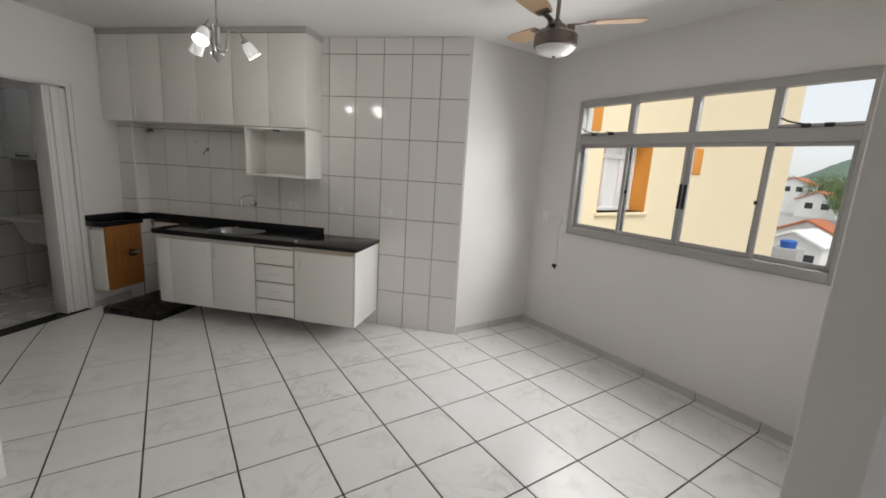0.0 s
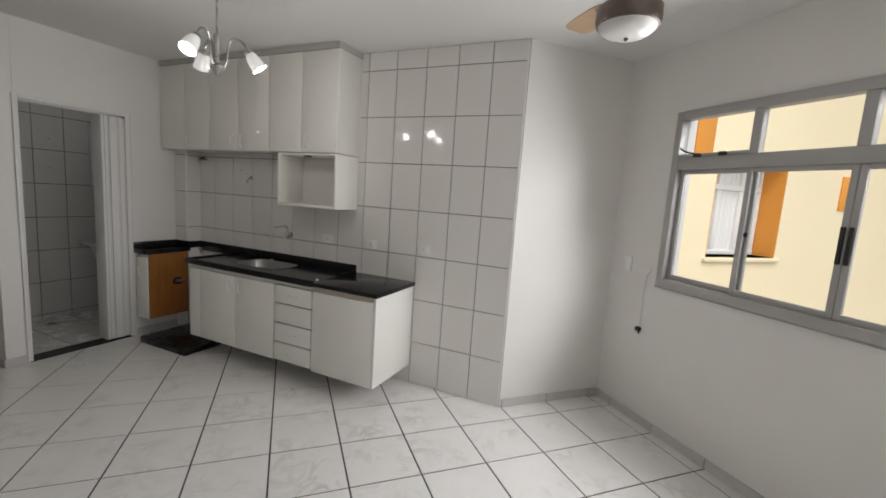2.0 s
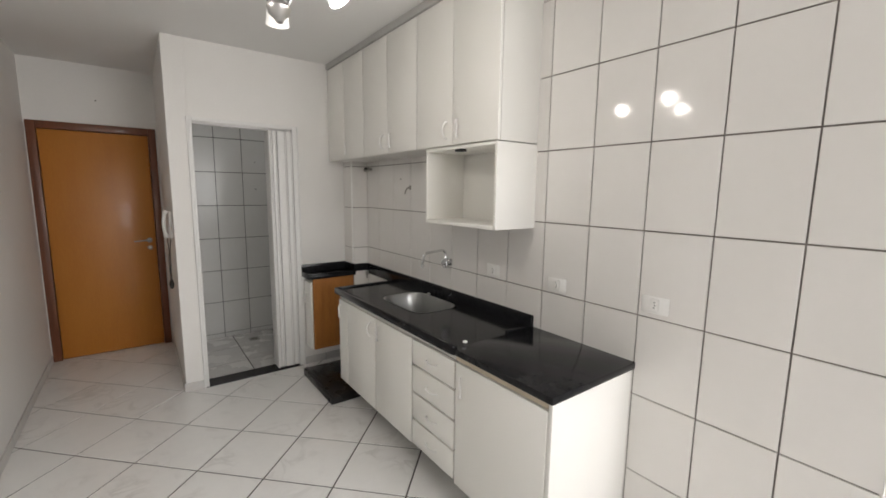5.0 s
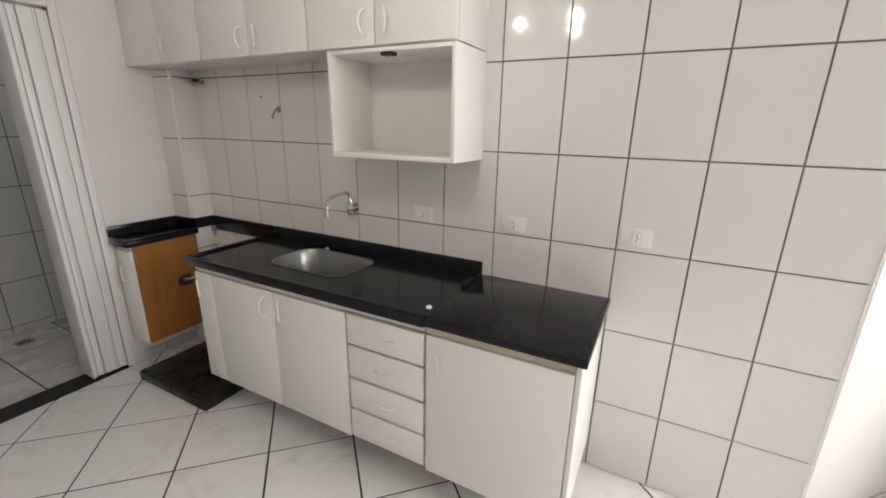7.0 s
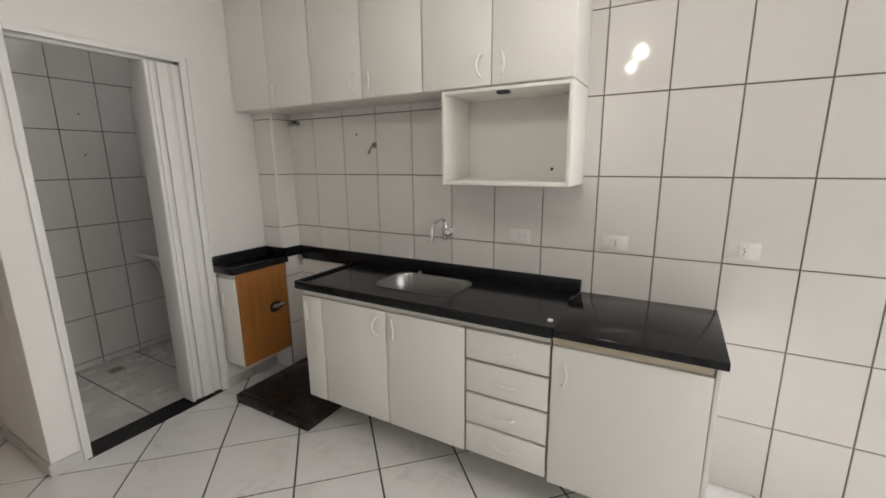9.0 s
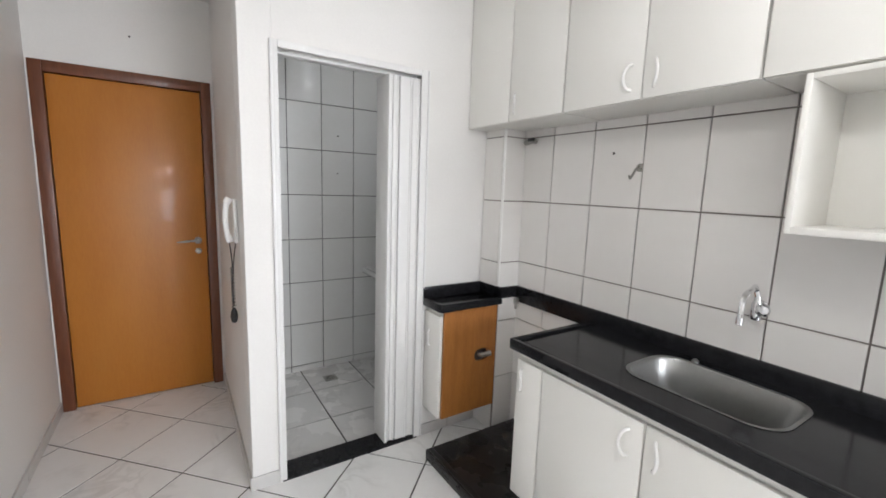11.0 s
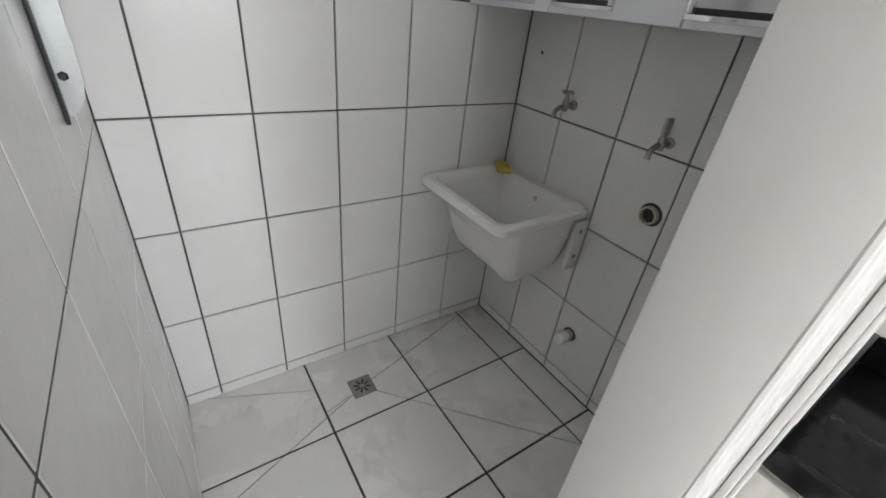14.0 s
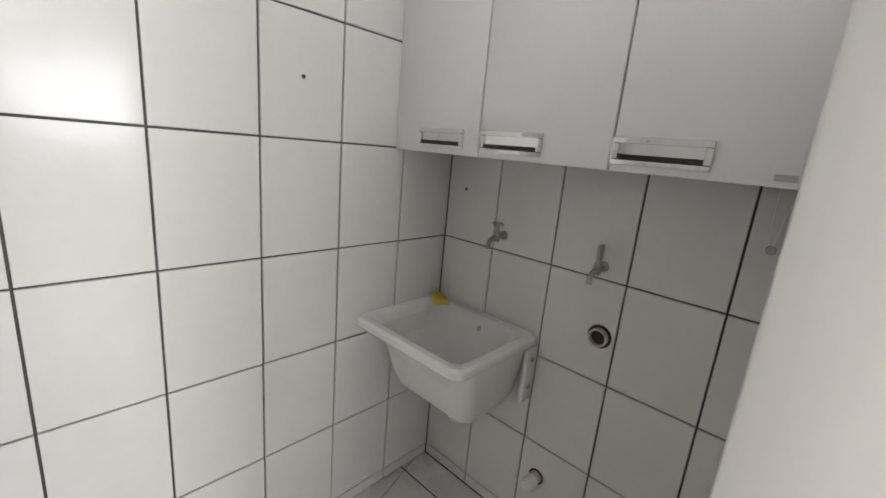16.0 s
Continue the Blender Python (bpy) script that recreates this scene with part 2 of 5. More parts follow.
def lathe(bm, profile, n=24, m=None, close=True):
    """Turn a profile of (radius, height) round z."""
    rings = []
    for r, z in profile:
        rings.append([bm.verts.new((r * math.cos(2 * math.pi * k / n), r * math.sin(2 * math.pi * k / n), z)) for k in range(n)])
    for a, b in zip(rings, rings[1:]):
        for k in range(n):
            bm.faces.new((a[k], a[(k + 1) % n], b[(k + 1) % n], b[k]))
    if close:
        bm.faces.new(rings[0][::-1])
        bm.faces.new(rings[-1])
    if m is not None:
        bmesh.ops.transform(bm, matrix=m, verts=[v for r in rings for v in r])
    return bm


def tube(bm, pts, r, n=10, cap=True):
    pts = [Vector(p) for p in pts]
    rings = []
    side = None
    for i, p in enumerate(pts):
        d = (pts[min(i + 1, len(pts) - 1)] - pts[max(i - 1, 0)]).normalized()
        if side is None:
            side = d.orthogonal().normalized()
        side = (side - d * side.dot(d)).normalized()
        up = d.cross(side)
        rad = r[i] if isinstance(r, (list, tuple)) else r
        rings.append([bm.verts.new(p + rad * (math.cos(2 * math.pi * k / n) * side + math.sin(2 * math.pi * k / n) * up)) for k in range(n)])
    for a, b in zip(rings, rings[1:]):
        for k in range(n):
            bm.faces.new((a[k], a[(k + 1) % n], b[(k + 1) % n], b[k]))
    if cap:
        bm.faces.new(rings[0][::-1])
        bm.faces.new(rings[-1])
    return bm


def arc(points, n=8):
    """A smooth curve through the points (Catmull-Rom)."""
    p = [Vector(q) for q in points]
    p = [2 * p[0] - p[1], *p, 2 * p[-1] - p[-2]]
    out = []
    for i in range(1, len(p) - 2):
        for k in range(n):
            t = k / n
            out.append(0.5 * ((2 * p[i]) + (p[i + 1] - p[i - 1]) * t + (2 * p[i - 1] - 5 * p[i] + 4 * p[i + 1] - p[i + 2]) * t * t
                              + (3 * p[i] - p[i - 1] - 3 * p[i + 1] + p[i + 2]) * t ** 3))
    out.append(p[-2])
    return out


def mesh_of(name, bm, mat, smooth=False):
    bmesh.ops.recalc_face_normals(bm, faces=bm.faces)
    me = bpy.data.meshes.new(name)
    bm.to_mesh(me)
    bm.free()
    me.materials.append(mat)
    if smooth:
        for p in me.polygons:
            p.use_smooth = True
        me.set_sharp_from_angle(angle=radians(35))
    return me


def part(name, bm, mat, parent=None, label="", smooth=True, m=None):
    ob = new(name, mesh_of(name, bm, mat, smooth))
    if parent is not None:
        ob.parent = parent
    if m is not None:
        ob.matrix_basis = m
    return tagged(ob, label)


def thing(name, m, label, category, group=""):
    ob = new(name)
    ob.empty_display_size = 0.1
    ob.matrix_basis = m
    return tagged(ob, label, category, group)


def setting(name, bm, mat, label, category, m=None, smooth=False):
    ob = part(name, bm, mat, None, "", smooth, m)
    return tagged(ob, label, category, "", "structure")


CEIL = 2.665

# ---------------------------------------------------------------- walls, ceiling, floors

bm = bmesh.new()
box(bm, (-3.18, 4.40, -0.2), (0.43, 4.58, CEIL))
box(bm, (-4.60, 4.44, -0.2), (-3.18, 4.58, CEIL))
setting("wall_north", bm, PAINT, "white wall behind the kitchen tiles", "wall")

# hall and laundry walls
bm = bmesh.new()
box(bm, (-4.60, 1.80, -0.2), (-4.452, 1.99, CEIL))
box(bm, (-4.60, 2.86, -0.2), (-4.452, 4.44, CEIL))
box(bm, (-4.60, 1.99, 2.145), (-4.452, 2.86, CEIL))
# unseen plate behind the door and fill below it, added to block leaking daylight
box(bm, (-4.66, 1.80, -0.2), (-4.60, 2.95, 2.30))
box(bm, (-4.60, 1.99, -0.2), (-4.452, 2.86, -0.003))
setting("wall_west", bm, PAINT, "white painted wall round the entrance door", "wall")
bm = bmesh.new()
box(bm, (-4.452, 1.81, -0.2), (-1.30, 1.96, CEIL))
setting("wall_hall", bm, PAINT, "white hall wall with a vinyl plant sticker", "wall")
bm = bmesh.new()
box(bm, (-4.452, 2.893, -0.2), (-3.252, 2.984, CEIL))
setting("wall_laundry_side", bm, PAINT, "white wall between hall and laundry", "wall")
bm = bmesh.new()
box(bm, (-3.252, 2.893, -0.2), (-3.114, 3.03, CEIL), 0.004)
box(bm, (-3.252, 3.80, -0.2), (-3.18, 4.44, CEIL))
box(bm, (-3.18, 3.80, -0.2), (-3.114, 4.40, CEIL))
box(bm, (-3.252, 3.03, 2.105), (-3.114, 3.80, CEIL))
setting("wall_laundry_front", bm, PAINT, "white wall with the laundry doorway", "wall")
bm = bmesh.new()
box(bm, (-3.114, 4.247, 0.0), (-2.943, 4.40, CEIL))
setting("wall_column", bm, WALL_GROUT, "tiled pipe column in the kitchen corner", "column")

# window side, in u and v
bm = bmesh.new()
box(bm, (3.40, 2.797, -0.2), (4.332, 2.95, CEIL))
setting("wall_short", bm, PAINT, "short white wall beside the kitchen tiles", "wall", R45)
bm = bmesh.new()
W0, W1, WZ0, WZ1 = 0.40, 2.338, 1.05, 2.22
box(bm, (4.332, -2.60, -3.2), (4.50, W0, CEIL + 0.15))
box(bm, (4.332, W1, -3.2), (4.50, 2.95, CEIL + 0.15))
box(bm, (4.332, W0, -3.2), (4.50, W1, WZ0))
box(bm, (4.332, W0, WZ1), (4.50, W1, CEIL + 0.15))
setting("wall_window", bm, PAINT, "white wall with the long window", "wall", R45)
bm = bmesh.new()
box(bm, (2.425, -0.11, -0.2), (4.332, 0.02, CEIL), 0.004)
setting("wall_corner", bm, PAINT, "white wall end beside the window", "wall", R45)
# plain walls that close the place behind the camera
bm = bmesh.new()
box(bm, (-1.45, -1.9, -0.2), (-1.30, 1.81, CEIL))
setting("wall_back_west", bm, PAINT, "plain white wall", "wall")
bm = bmesh.new()
box(bm, (-1.30, -1.9, -0.2), (4.92, -1.75, CEIL))
setting("wall_south", bm, PAINT, "plain white wall", "wall")


def plate(bm, pts, z0, z1):
    a = [bm.verts.new((x, y, z0)) for x, y in pts]
    b = [bm.verts.new((x, y, z1)) for x, y in pts]
    bm.faces.new(a[::-1])
    bm.faces.new(b)
    for i in range(len(pts)):
        j = (i + 1) % len(pts)
        bm.faces.new((a[i], a[j], b[j], b[i]))
    return bm


floor = setting("floor", plate(bmesh.new(), [(-4.45, 1.90), (-1.30, 1.90), (-1.30, -1.80), (4.90, -1.80), (4.90, 1.24), (1.085, 5.08), (0.40, 4.42), (-3.12, 4.42), (-3.12, 2.90), (-4.45, 2.90)], -0.2, -0.004),
                GROUT, "white marbled floor tiles laid diagonally with dark grout", "floor")
bm = plate(bmesh.new(), [(-4.6, 1.81), (-1.45, 1.81), (-1.45, -1.9), (4.95, -1.9), (4.95, 1.32), (1.085, 5.20), (0.3, 4.58), (-4.6, 4.58)], CEIL, CEIL + 0.15)
setting("ceiling", bm, CEILING, "plain white painted ceiling", "ceiling")
laundry_floor = setting("floor_laundry", block((-4.452, 2.984, -0.2), (-3.252, 4.44, -0.050)), GROUT, "white marbled laundry floor tiles sloping to a drain", "floor")
setting("threshold", block((-3.254, 3.03, -0.05), (-3.100, 3.80, 0.006), 0.003), GRANITE, "black granite laundry threshold", "threshold")

# ---------------------------------------------------------------- laundry doorway trim and folding door

trim = thing("door_2", pose(-3.114, 3.03, 0), "white laundry doorway frame with a folded accordion door", "door frame")
tagged(trim, kind="structure")
def casing(lo_y, hi_y, inner):
    """A flat upright casing with a raised outer bead and a lip round the reveal."""
    part("jamb", block((0.0005, lo_y, 0.0), (0.012, hi_y, 2.112), 0.003), PVC, trim)
    bead = (lo_y, lo_y + 0.012) if inner > hi_y - 0.001 else (hi_y - 0.012, hi_y)
    part("bead", block((0.0122, bead[0], 0.0), (0.020, bead[1], 2.112), 0.003), PVC, trim)


casing(-0.014, 0.022, 0.022)
casing(0.748, 0.796, 0.748)
part("jamb_lining", block((-0.136, 0.752, 0.008), (-0.0005, 0.7695, 2.070), 0.003), PVC, trim)
part("head", block((0.0005, 0.0225, 2.080), (0.013, 0.7475, 2.112), 0.003), PVC, trim)
part("track", block((-0.105, 0.002, 2.070), (-0.050, 0.750, 2.103), 0.003), PVC, trim)

door = thing("folding_door", pose(-3.172, 3.782, 0), "white PVC accordion door folded against the jamb", "folding door")
FOLD = 0.189
part("lead_post", block((-0.099, -FOLD, 0.012), (0.046, -FOLD + 0.028, 2.068), 0.006), PVC, door, "flat white leading post")
part("post_bead", tube(bmesh.new(), [(0.047, -FOLD + 0.007, 0.014), (0.047, -FOLD + 0.007, 2.066)], 0.006, 8), PVC, door)
y = -FOLD + 0.031
for width, front in ((0.034, 0.043), (0.070, 0.052), (0.046, 0.049)):
    part("slat", block((-0.088, y, 0.014), (front, y + width, 2.068), 0.005, 3), PVC, door)
    part("hinge_bead", tube(bmesh.new(), [(front - 0.001, y + width - 0.008, 0.014), (front - 0.001, y + width - 0.008, 2.066)], 0.006, 8), PVC, door)
    y += width + 0.003

# ---------------------------------------------------------------- entrance door

ent = thing("door_1", pose(-4.452, 1.965, 0), "closed honey-coloured wooden entrance door in a reddish frame", "door")
tagged(ent, kind="structure")
part("door_jamb", block((-0.12, 0.005, 0.0), (0.014, 0.068, 2.148), 0.004), FRAME_WOOD, ent)
part("door_jamb", block((-0.12, 0.852, 0.0), (0.014, 0.912, 2.148), 0.004), FRAME_WOOD, ent)
part("door_head", block((-0.12, 0.068, 2.084), (0.014, 0.852, 2.148), 0.004), FRAME_WOOD, ent)
leaf = part("door_leaf", block((-0.045, 0.072, 0.006), (-0.008, 0.848, 2.080), 0.003), DOOR_WOOD, ent, "honey veneer door leaf")
bm = lathe(bmesh.new(), [(0.024, 0), (0.024, 0.006), (0.018, 0.009), (0.009, 0.010), (0.009, 0.045), (0.010, 0.048)], 16, pose(-0.008, 0.795, 1.075, 0, 90, 0))
tube(bm, arc([(0.034, 0.795, 1.075), (0.040, 0.77, 1.077), (0.040, 0.70, 1.072), (0.036, 0.672, 1.070)], 5), [0.008] * 10 + [0.006] * 6)
part("door_handle", bm, OLD_CHROME, ent, "worn metal lever handle")
bm = lathe(bmesh.new(), [(0.021, 0), (0.021, 0.006), (0.012, 0.011), (0.011, 0.016)], 16, pose(-0.008, 0.795, 1.00, 0, 90, 0))
part("lock", bm, OLD_CHROME, ent, "round brass lock")

# ---------------------------------------------------------------- window

win = thing("window_1", R45 @ pose(4.332, W0, WZ0), "long grey aluminium sliding window with four top vents", "window")
tagged(win, kind="structure")
WW, WH = W1 - W0, WZ1 - WZ0


def bar(name, lo, hi, bev=0.004, parent=None):
    return part(name, block(lo, hi, bev), ALUMINIUM, parent or win)


bar("window_frame", (-0.022, -0.002, -0.005), (0.05, 0.048, WH))
bar("window_frame", (-0.022, WW - 0.046, -0.005), (0.05, WW + 0.002, WH))
bar("window_frame", (-0.022, 0.048, WH - 0.055), (0.05, WW - 0.046, WH + 0.003))
bar("window_frame", (-0.022, 0.048, -0.008), (0.05, WW - 0.046, 0.052))
bar("window_sill", (-0.026, -0.004, -0.016), (0.02, WW + 0.004, -0.0085), 0.003)
bar("transom", (-0.014, 0.048, 0.792), (0.045, WW - 0.046, 0.872))
MV = [0.46, 0.94, 1.42]
for c in MV:
    bar("mullion", (-0.012, c - 0.026, 0.872), (0.035, c + 0.026, WH - 0.055))
edges = [0.048, *MV, WW - 0.046]
for k in range(4):
    a, b = edges[k], edges[k + 1]
    a += 0.026 if k else 0
    b -= 0.026 if k < 3 else 0
    g = part("pane", block((0.018, a - 0.004, 0.868), (0.022, b + 0.004, WH - 0.05)), GLASS, win, "clear glass pane")
    g.visible_shadow = False
    if k in (0, 3):
        bar("vent_rail", (-0.016, a, 0.874), (0.03, b, 0.892), 0.003)
        part("latch", block((-0.034, a + 0.12, 0.868), (-0.014, a + 0.165, 0.892), 0.004), BLACK_PLASTIC, win, "black plastic vent latch")
        part("latch", block((-0.034, b - 0.16, 0.868), (-0.014, b - 0.115, 0.892), 0.004), BLACK_PLASTIC, win, "black plastic vent latch")
        bm = tube(bmesh.new(), arc([(-0.024, b - 0.14, 0.885), (-0.034, b - 0.06, 0.905), (-0.020, b - 0.01, 0.93)], 4), 0.005, 8)
        part("vent_arm", bm, BLACK_PLASTIC, win)
# sliding sashes: two fixed outer, two sliding inner that meet in the middle
for k in range(4):
    a, b = edges[k], edges[k + 1]
    x = 0.000 if k in (1, 2) else 0.022
    sash = thing("sash", pose(x, 0, 0), "", "")
    sash.parent = win
    s0, s1 = (a + (0.0 if k == 0 else -0.024), b + (0.0 if k == 3 else 0.024))
    w_l = 0.030
    if k == 1:
        s1 = b - 0.001
    if k == 2:
        s0 = a + 0.001
    part("stile", block((0, s0, 0.052), (0.020, s0 + w_l, 0.792), 0.003), ALUMINIUM, sash)
    part("stile", block((0, s1 - w_l, 0.052), (0.020, s1, 0.792), 0.003), ALUMINIUM, sash)
    part("rail", block((0, s0 + w_l, 0.052), (0.020, s1 - w_l, 0.086), 0.003), ALUMINIUM, sash)
    part("rail", block((0, s0 + w_l, 0.766), (0.020, s1 - w_l, 0.792), 0.003), ALUMINIUM, sash)
    g = part("pane", block((0.008, s0 + w_l - 0.004, 0.082), (0.012, s1 - w_l + 0.004, 0.770)), GLASS, sash, "clear glass pane")
    g.visible_shadow = False
    if k in (1, 2):
        y = s1 - 0.016 if k == 1 else s0 + 0.016
        part("pull", block((-0.012, y - 0.010, 0.32), (0.0, y + 0.010, 0.50), 0.004), BLACK_PLASTIC, sash, "black grip")
    else:
        y = s1 - 0.015 if k == 0 else s0 + 0.015
        part("catch", block((-0.014, y - 0.016, 0.40), (0.0, y + 0.022, 0.425), 0.004), BLACK_PLASTIC, sash, "small black catch")

# cable, plug and blank plate on the window wall
plug = thing("cable_plug", R45 @ pose(4.332, 2.44, 0.694), "black plug hanging on a thin white cable", "plug")
bm = block((-0.030, -0.018, -0.020), (-0.002, 0.018, 0.014), 0.006)
part("plug_body", bm, BLACK_PLASTIC, plug)
part("prongs", box(block((-0.034, -0.030, -0.006), (-0.026, -0.014, 0.002), 0.001), (-0.034, -0.026, -0.030), (-0.024, -0.016, -0.018), 0.001), BLACK_PLASTIC, plug)
part("cable", tube(bmesh.new(), arc([(-0.012, 0, 0.01), (-0.008, -0.004, 0.15), (-0.008, 0.004, 0.30), (-0.006, -0.012, 0.40), (-0.006, -0.04, 0.45), (-0.006, 0.03, 0.46), (-0.006, 0.13, 0.45)], 6), 0.0035, 6), WHITE_PLASTIC, plug)
blank = thing("blank_plate", R45 @ pose(4.332, 2.625, 1.15), "white blank electrical wall plate", "wall plate")
part("plate", block((-0.008, -0.038, -0.058), (-0.0005, 0.038, 0.058), 0.003), WHITE_PLASTIC, blank)

# ---------------------------------------------------------------- lamps and fan

LAMP = pose(-0.99, 3.115, CEIL - 0.04)
chand = thing("chandelier", LAMP, "three-armed brushed nickel chandelier with lit glass shades", "ceiling lamp")
part("canopy", lathe(bmesh.new(), [(0.055, 0.04), (0.055, 0.028), (0.030, 0.012), (0.008, 0.006)], 24), NICKEL, chand)
part("rod", tube(bmesh.new(), [(0, 0, 0.012), (0, 0, -0.27)], 0.006), NICKEL, chand)
part("hub", lathe(bmesh.new(), [(0.010, -0.26), (0.018, -0.27), (0.020, -0.285), (0.016, -0.30), (0.015, -0.41), (0.032, -0.42), (0.040, -0.435), (0.034, -0.455), (0.018, -0.468), (0.012, -0.480), (0.004, -0.484)], 24), NICKEL, chand)
for az in (166, 46, 286):
    mz = pose(0, 0, 0, 0, 0, az)
    bm = tube(bmesh.new(), arc([(0.030, 0, -0.435), (0.046, 0, -0.40), (0.058, 0, -0.31), (0.078, 0, -0.276), (0.110, 0, -0.272), (0.140, 0, -0.296), (0.152, 0, -0.328)], 6), 0.0065, 10)
    arm = part("arm", bm, NICKEL, chand, m=mz)
    tilt = pose(0.152, 0, -0.325, 0, -36, 0) @ Matrix.Diagonal((0.86, 0.86, 0.86, 1))
    cup = lathe(bmesh.new(), [(0.010, 0.006), (0.024, 0.002), (0.029, -0.010), (0.028, -0.026)], 20, tilt)
    part("socket_cup", cup, NICKEL, arm)
    sh = lathe(bmesh.new(), [(0.027, -0.020), (0.036, -0.035), (0.043, -0.065), (0.046, -0.100), (0.050, -0.128), (0.047, -0.128), (0.043, -0.100), (0.040, -0.065), (0.033, -0.037), (0.024, -0.022)], 24, tilt, False)
    part("shade", sh, SHADE_GLASS, arm, "lit frosted glass shade")
    part("bulb", lathe(bmesh.new(), [(0.004, -0.028), (0.016, -0.040), (0.026, -0.070), (0.026, -0.088), (0.016, -0.108), (0.003, -0.114)], 16, tilt), BULB, arm, "lit white bulb")
    lamp("chandelier_light", "POINT", LAMP @ mz @ tilt @ pose(0, 0, -0.155), 2.4, (1.0, 0.94, 0.86), 0.03)

fan = thing("ceiling_fan", pose(1.086, 3.429, CEIL + 0.022), "bronze ceiling fan with wooden blades and opal light bowl", "ceiling fan")
part("canopy", lathe(bmesh.new(), [(0.062, -0.022), (0.060, -0.037), (0.035, -0.062), (0.014, -0.070)], 24), BRONZE, fan)
part("rod", tube(bmesh.new(), [(0, 0, -0.05), (0, 0, -0.24)], 0.0125), BRONZE, fan)
part("motor", lathe(bmesh.new(), [(0.014, -0.21), (0.040, -0.235), (0.062, -0.25), (0.070, -0.275), (0.115, -0.292), (0.128, -0.305), (0.130, -0.355), (0.124, -0.372), (0.110, -0.374)], 40), BRONZE, fan)
part("light_bowl", lathe(bmesh.new(), [(0.118, -0.368), (0.112, -0.385), (0.085, -0.405), (0.045, -0.415), (0.004, -0.418)], 40), FAN_GLASS, fan, "white opal glass bowl")
part("finial", lathe(bmesh.new(), [(0.003, -0.414), (0.009, -0.419), (0.008, -0.427), (0.002, -0.431)], 12), BRONZE, fan)
for az in (4, -116, 124):
    mz = pose(0, 0, 0, 0, 0, az) @ pose(0, 0, -0.236, 8, -3, 0)
    bm = bmesh.new()
    xs = [(0.17, 0.045), (0.24, 0.058), (0.36, 0.066), (0.44, 0.068), (0.485, 0.060), (0.502, 0.040)]
    lo = [bm.verts.new((x, s * w, z)) for z in (-0.003, 0.003) for x, w in xs for s in (-1, 1)]
    n2 = len(xs) * 2
    for base in (0, n2):
        for i in range(len(xs) - 1):
            bm.faces.new([lo[base + 2 * i], lo[base + 2 * i + 1], lo[base + 2 * i + 3], lo[base + 2 * i + 2]])
    for i in range(len(xs) - 1):
        for s in (0, 1):
            bm.faces.new([lo[2 * i + s], lo[2 * i + 2 + s], lo[n2 + 2 * i + 2 + s], lo[n2 + 2 * i + s]])
    bm.faces.new([lo[0], lo[1], lo[n2 + 1], lo[n2]])
    bm.faces.new([lo[n2 - 2], lo[n2 - 1], lo[2 * n2 - 1], lo[2 * n2 - 2]])
    blade = part("blade", bm, BLADE_WOOD, fan, "varnished wooden fan blade", False, mz)
    bm = block((0.095, -0.016, -0.012), (0.19, 0.016, -0.003), 0.003)
    box(bm, (0.165, -0.038, -0.009), (0.225, 0.038, -0.003), 0.003)
    box(bm, (0.06, -0.014, -0.040), (0.105, 0.014, -0.004), 0.003)
    part("bracket", bm, BRONZE, blade)

# ---------------------------------------------------------------- kitchen: upper cabinets


def bow_handle(parent, x, y, z, dz=0.048, flip=1):
    """A white bow pull standing upright, at the front y."""
    pts = [(x, y, z - dz), (x + flip * 0.010, y - 0.016, z - dz * 0.85), (x + flip * 0.020, y - 0.022, z - dz * 0.3), (x + flip * 0.020, y - 0.022, z + dz * 0.3), (x + flip * 0.010, y - 0.016, z + dz * 0.85), (x, y, z + dz)]
    return part("handle", tube(bmesh.new(), arc(pts, 4), 0.0060, 8), WHITE_PLASTIC, parent, "white bow handle")


UB, UT, UY = 1.838, 2.618, 4.10


def upper_unit(x0, x1, doors, label):
    """doors: (left, right, handle x or None, bow side)."""
    u = thing("wall_cabinet", pose(x0, UY, UB), label, "cabinet", "upper kitchen cabinets")
    w = x1 - x0
    part("body", block((0.001, 0.020, 0.0), (w - 0.001, 0.292, UT - UB), 0.002), LAMINATE_SIDE, u)
    for a, b, hx, side in doors:
        d = part("door", block((a - x0 + 0.002, 0.0, 0.002), (b - x0 - 0.002, 0.018, UT - UB - 0.002), 0.004), LAMINATE, u)
        if hx is not None:
            bow_handle(d, hx - x0, 0.0, 0.085, 0.046, side)
    return u


upper_unit(-3.112, -2.412, [(-3.112, -2.765, None, 1), (-2.765, -2.412, -2.725, 1)], "white laminate wall cabinet in the corner")
upper_unit(-2.408, -1.668, [(-2.408, -2.040, -2.085, -1), (-2.040, -1.668, -1.995, 1)], "white laminate two-door wall cabinet")
upper_unit(-1.664, -0.944, [(-1.664, -1.306, -1.350, -1), (-1.306, -0.944, -1.262, 1)], "white laminate two-door wall cabinet above the niche")
setting("trim", box(block((-3.112, 4.088, UT + 0.001), (-0.935, 4.115, CEIL - 0.001), 0.003), (-0.960, 4.115, UT + 0.001), (-0.935, 4.392, CEIL - 0.001), 0.003), GREY_TRIM, "grey filler strip above the wall cabinets", "trim")

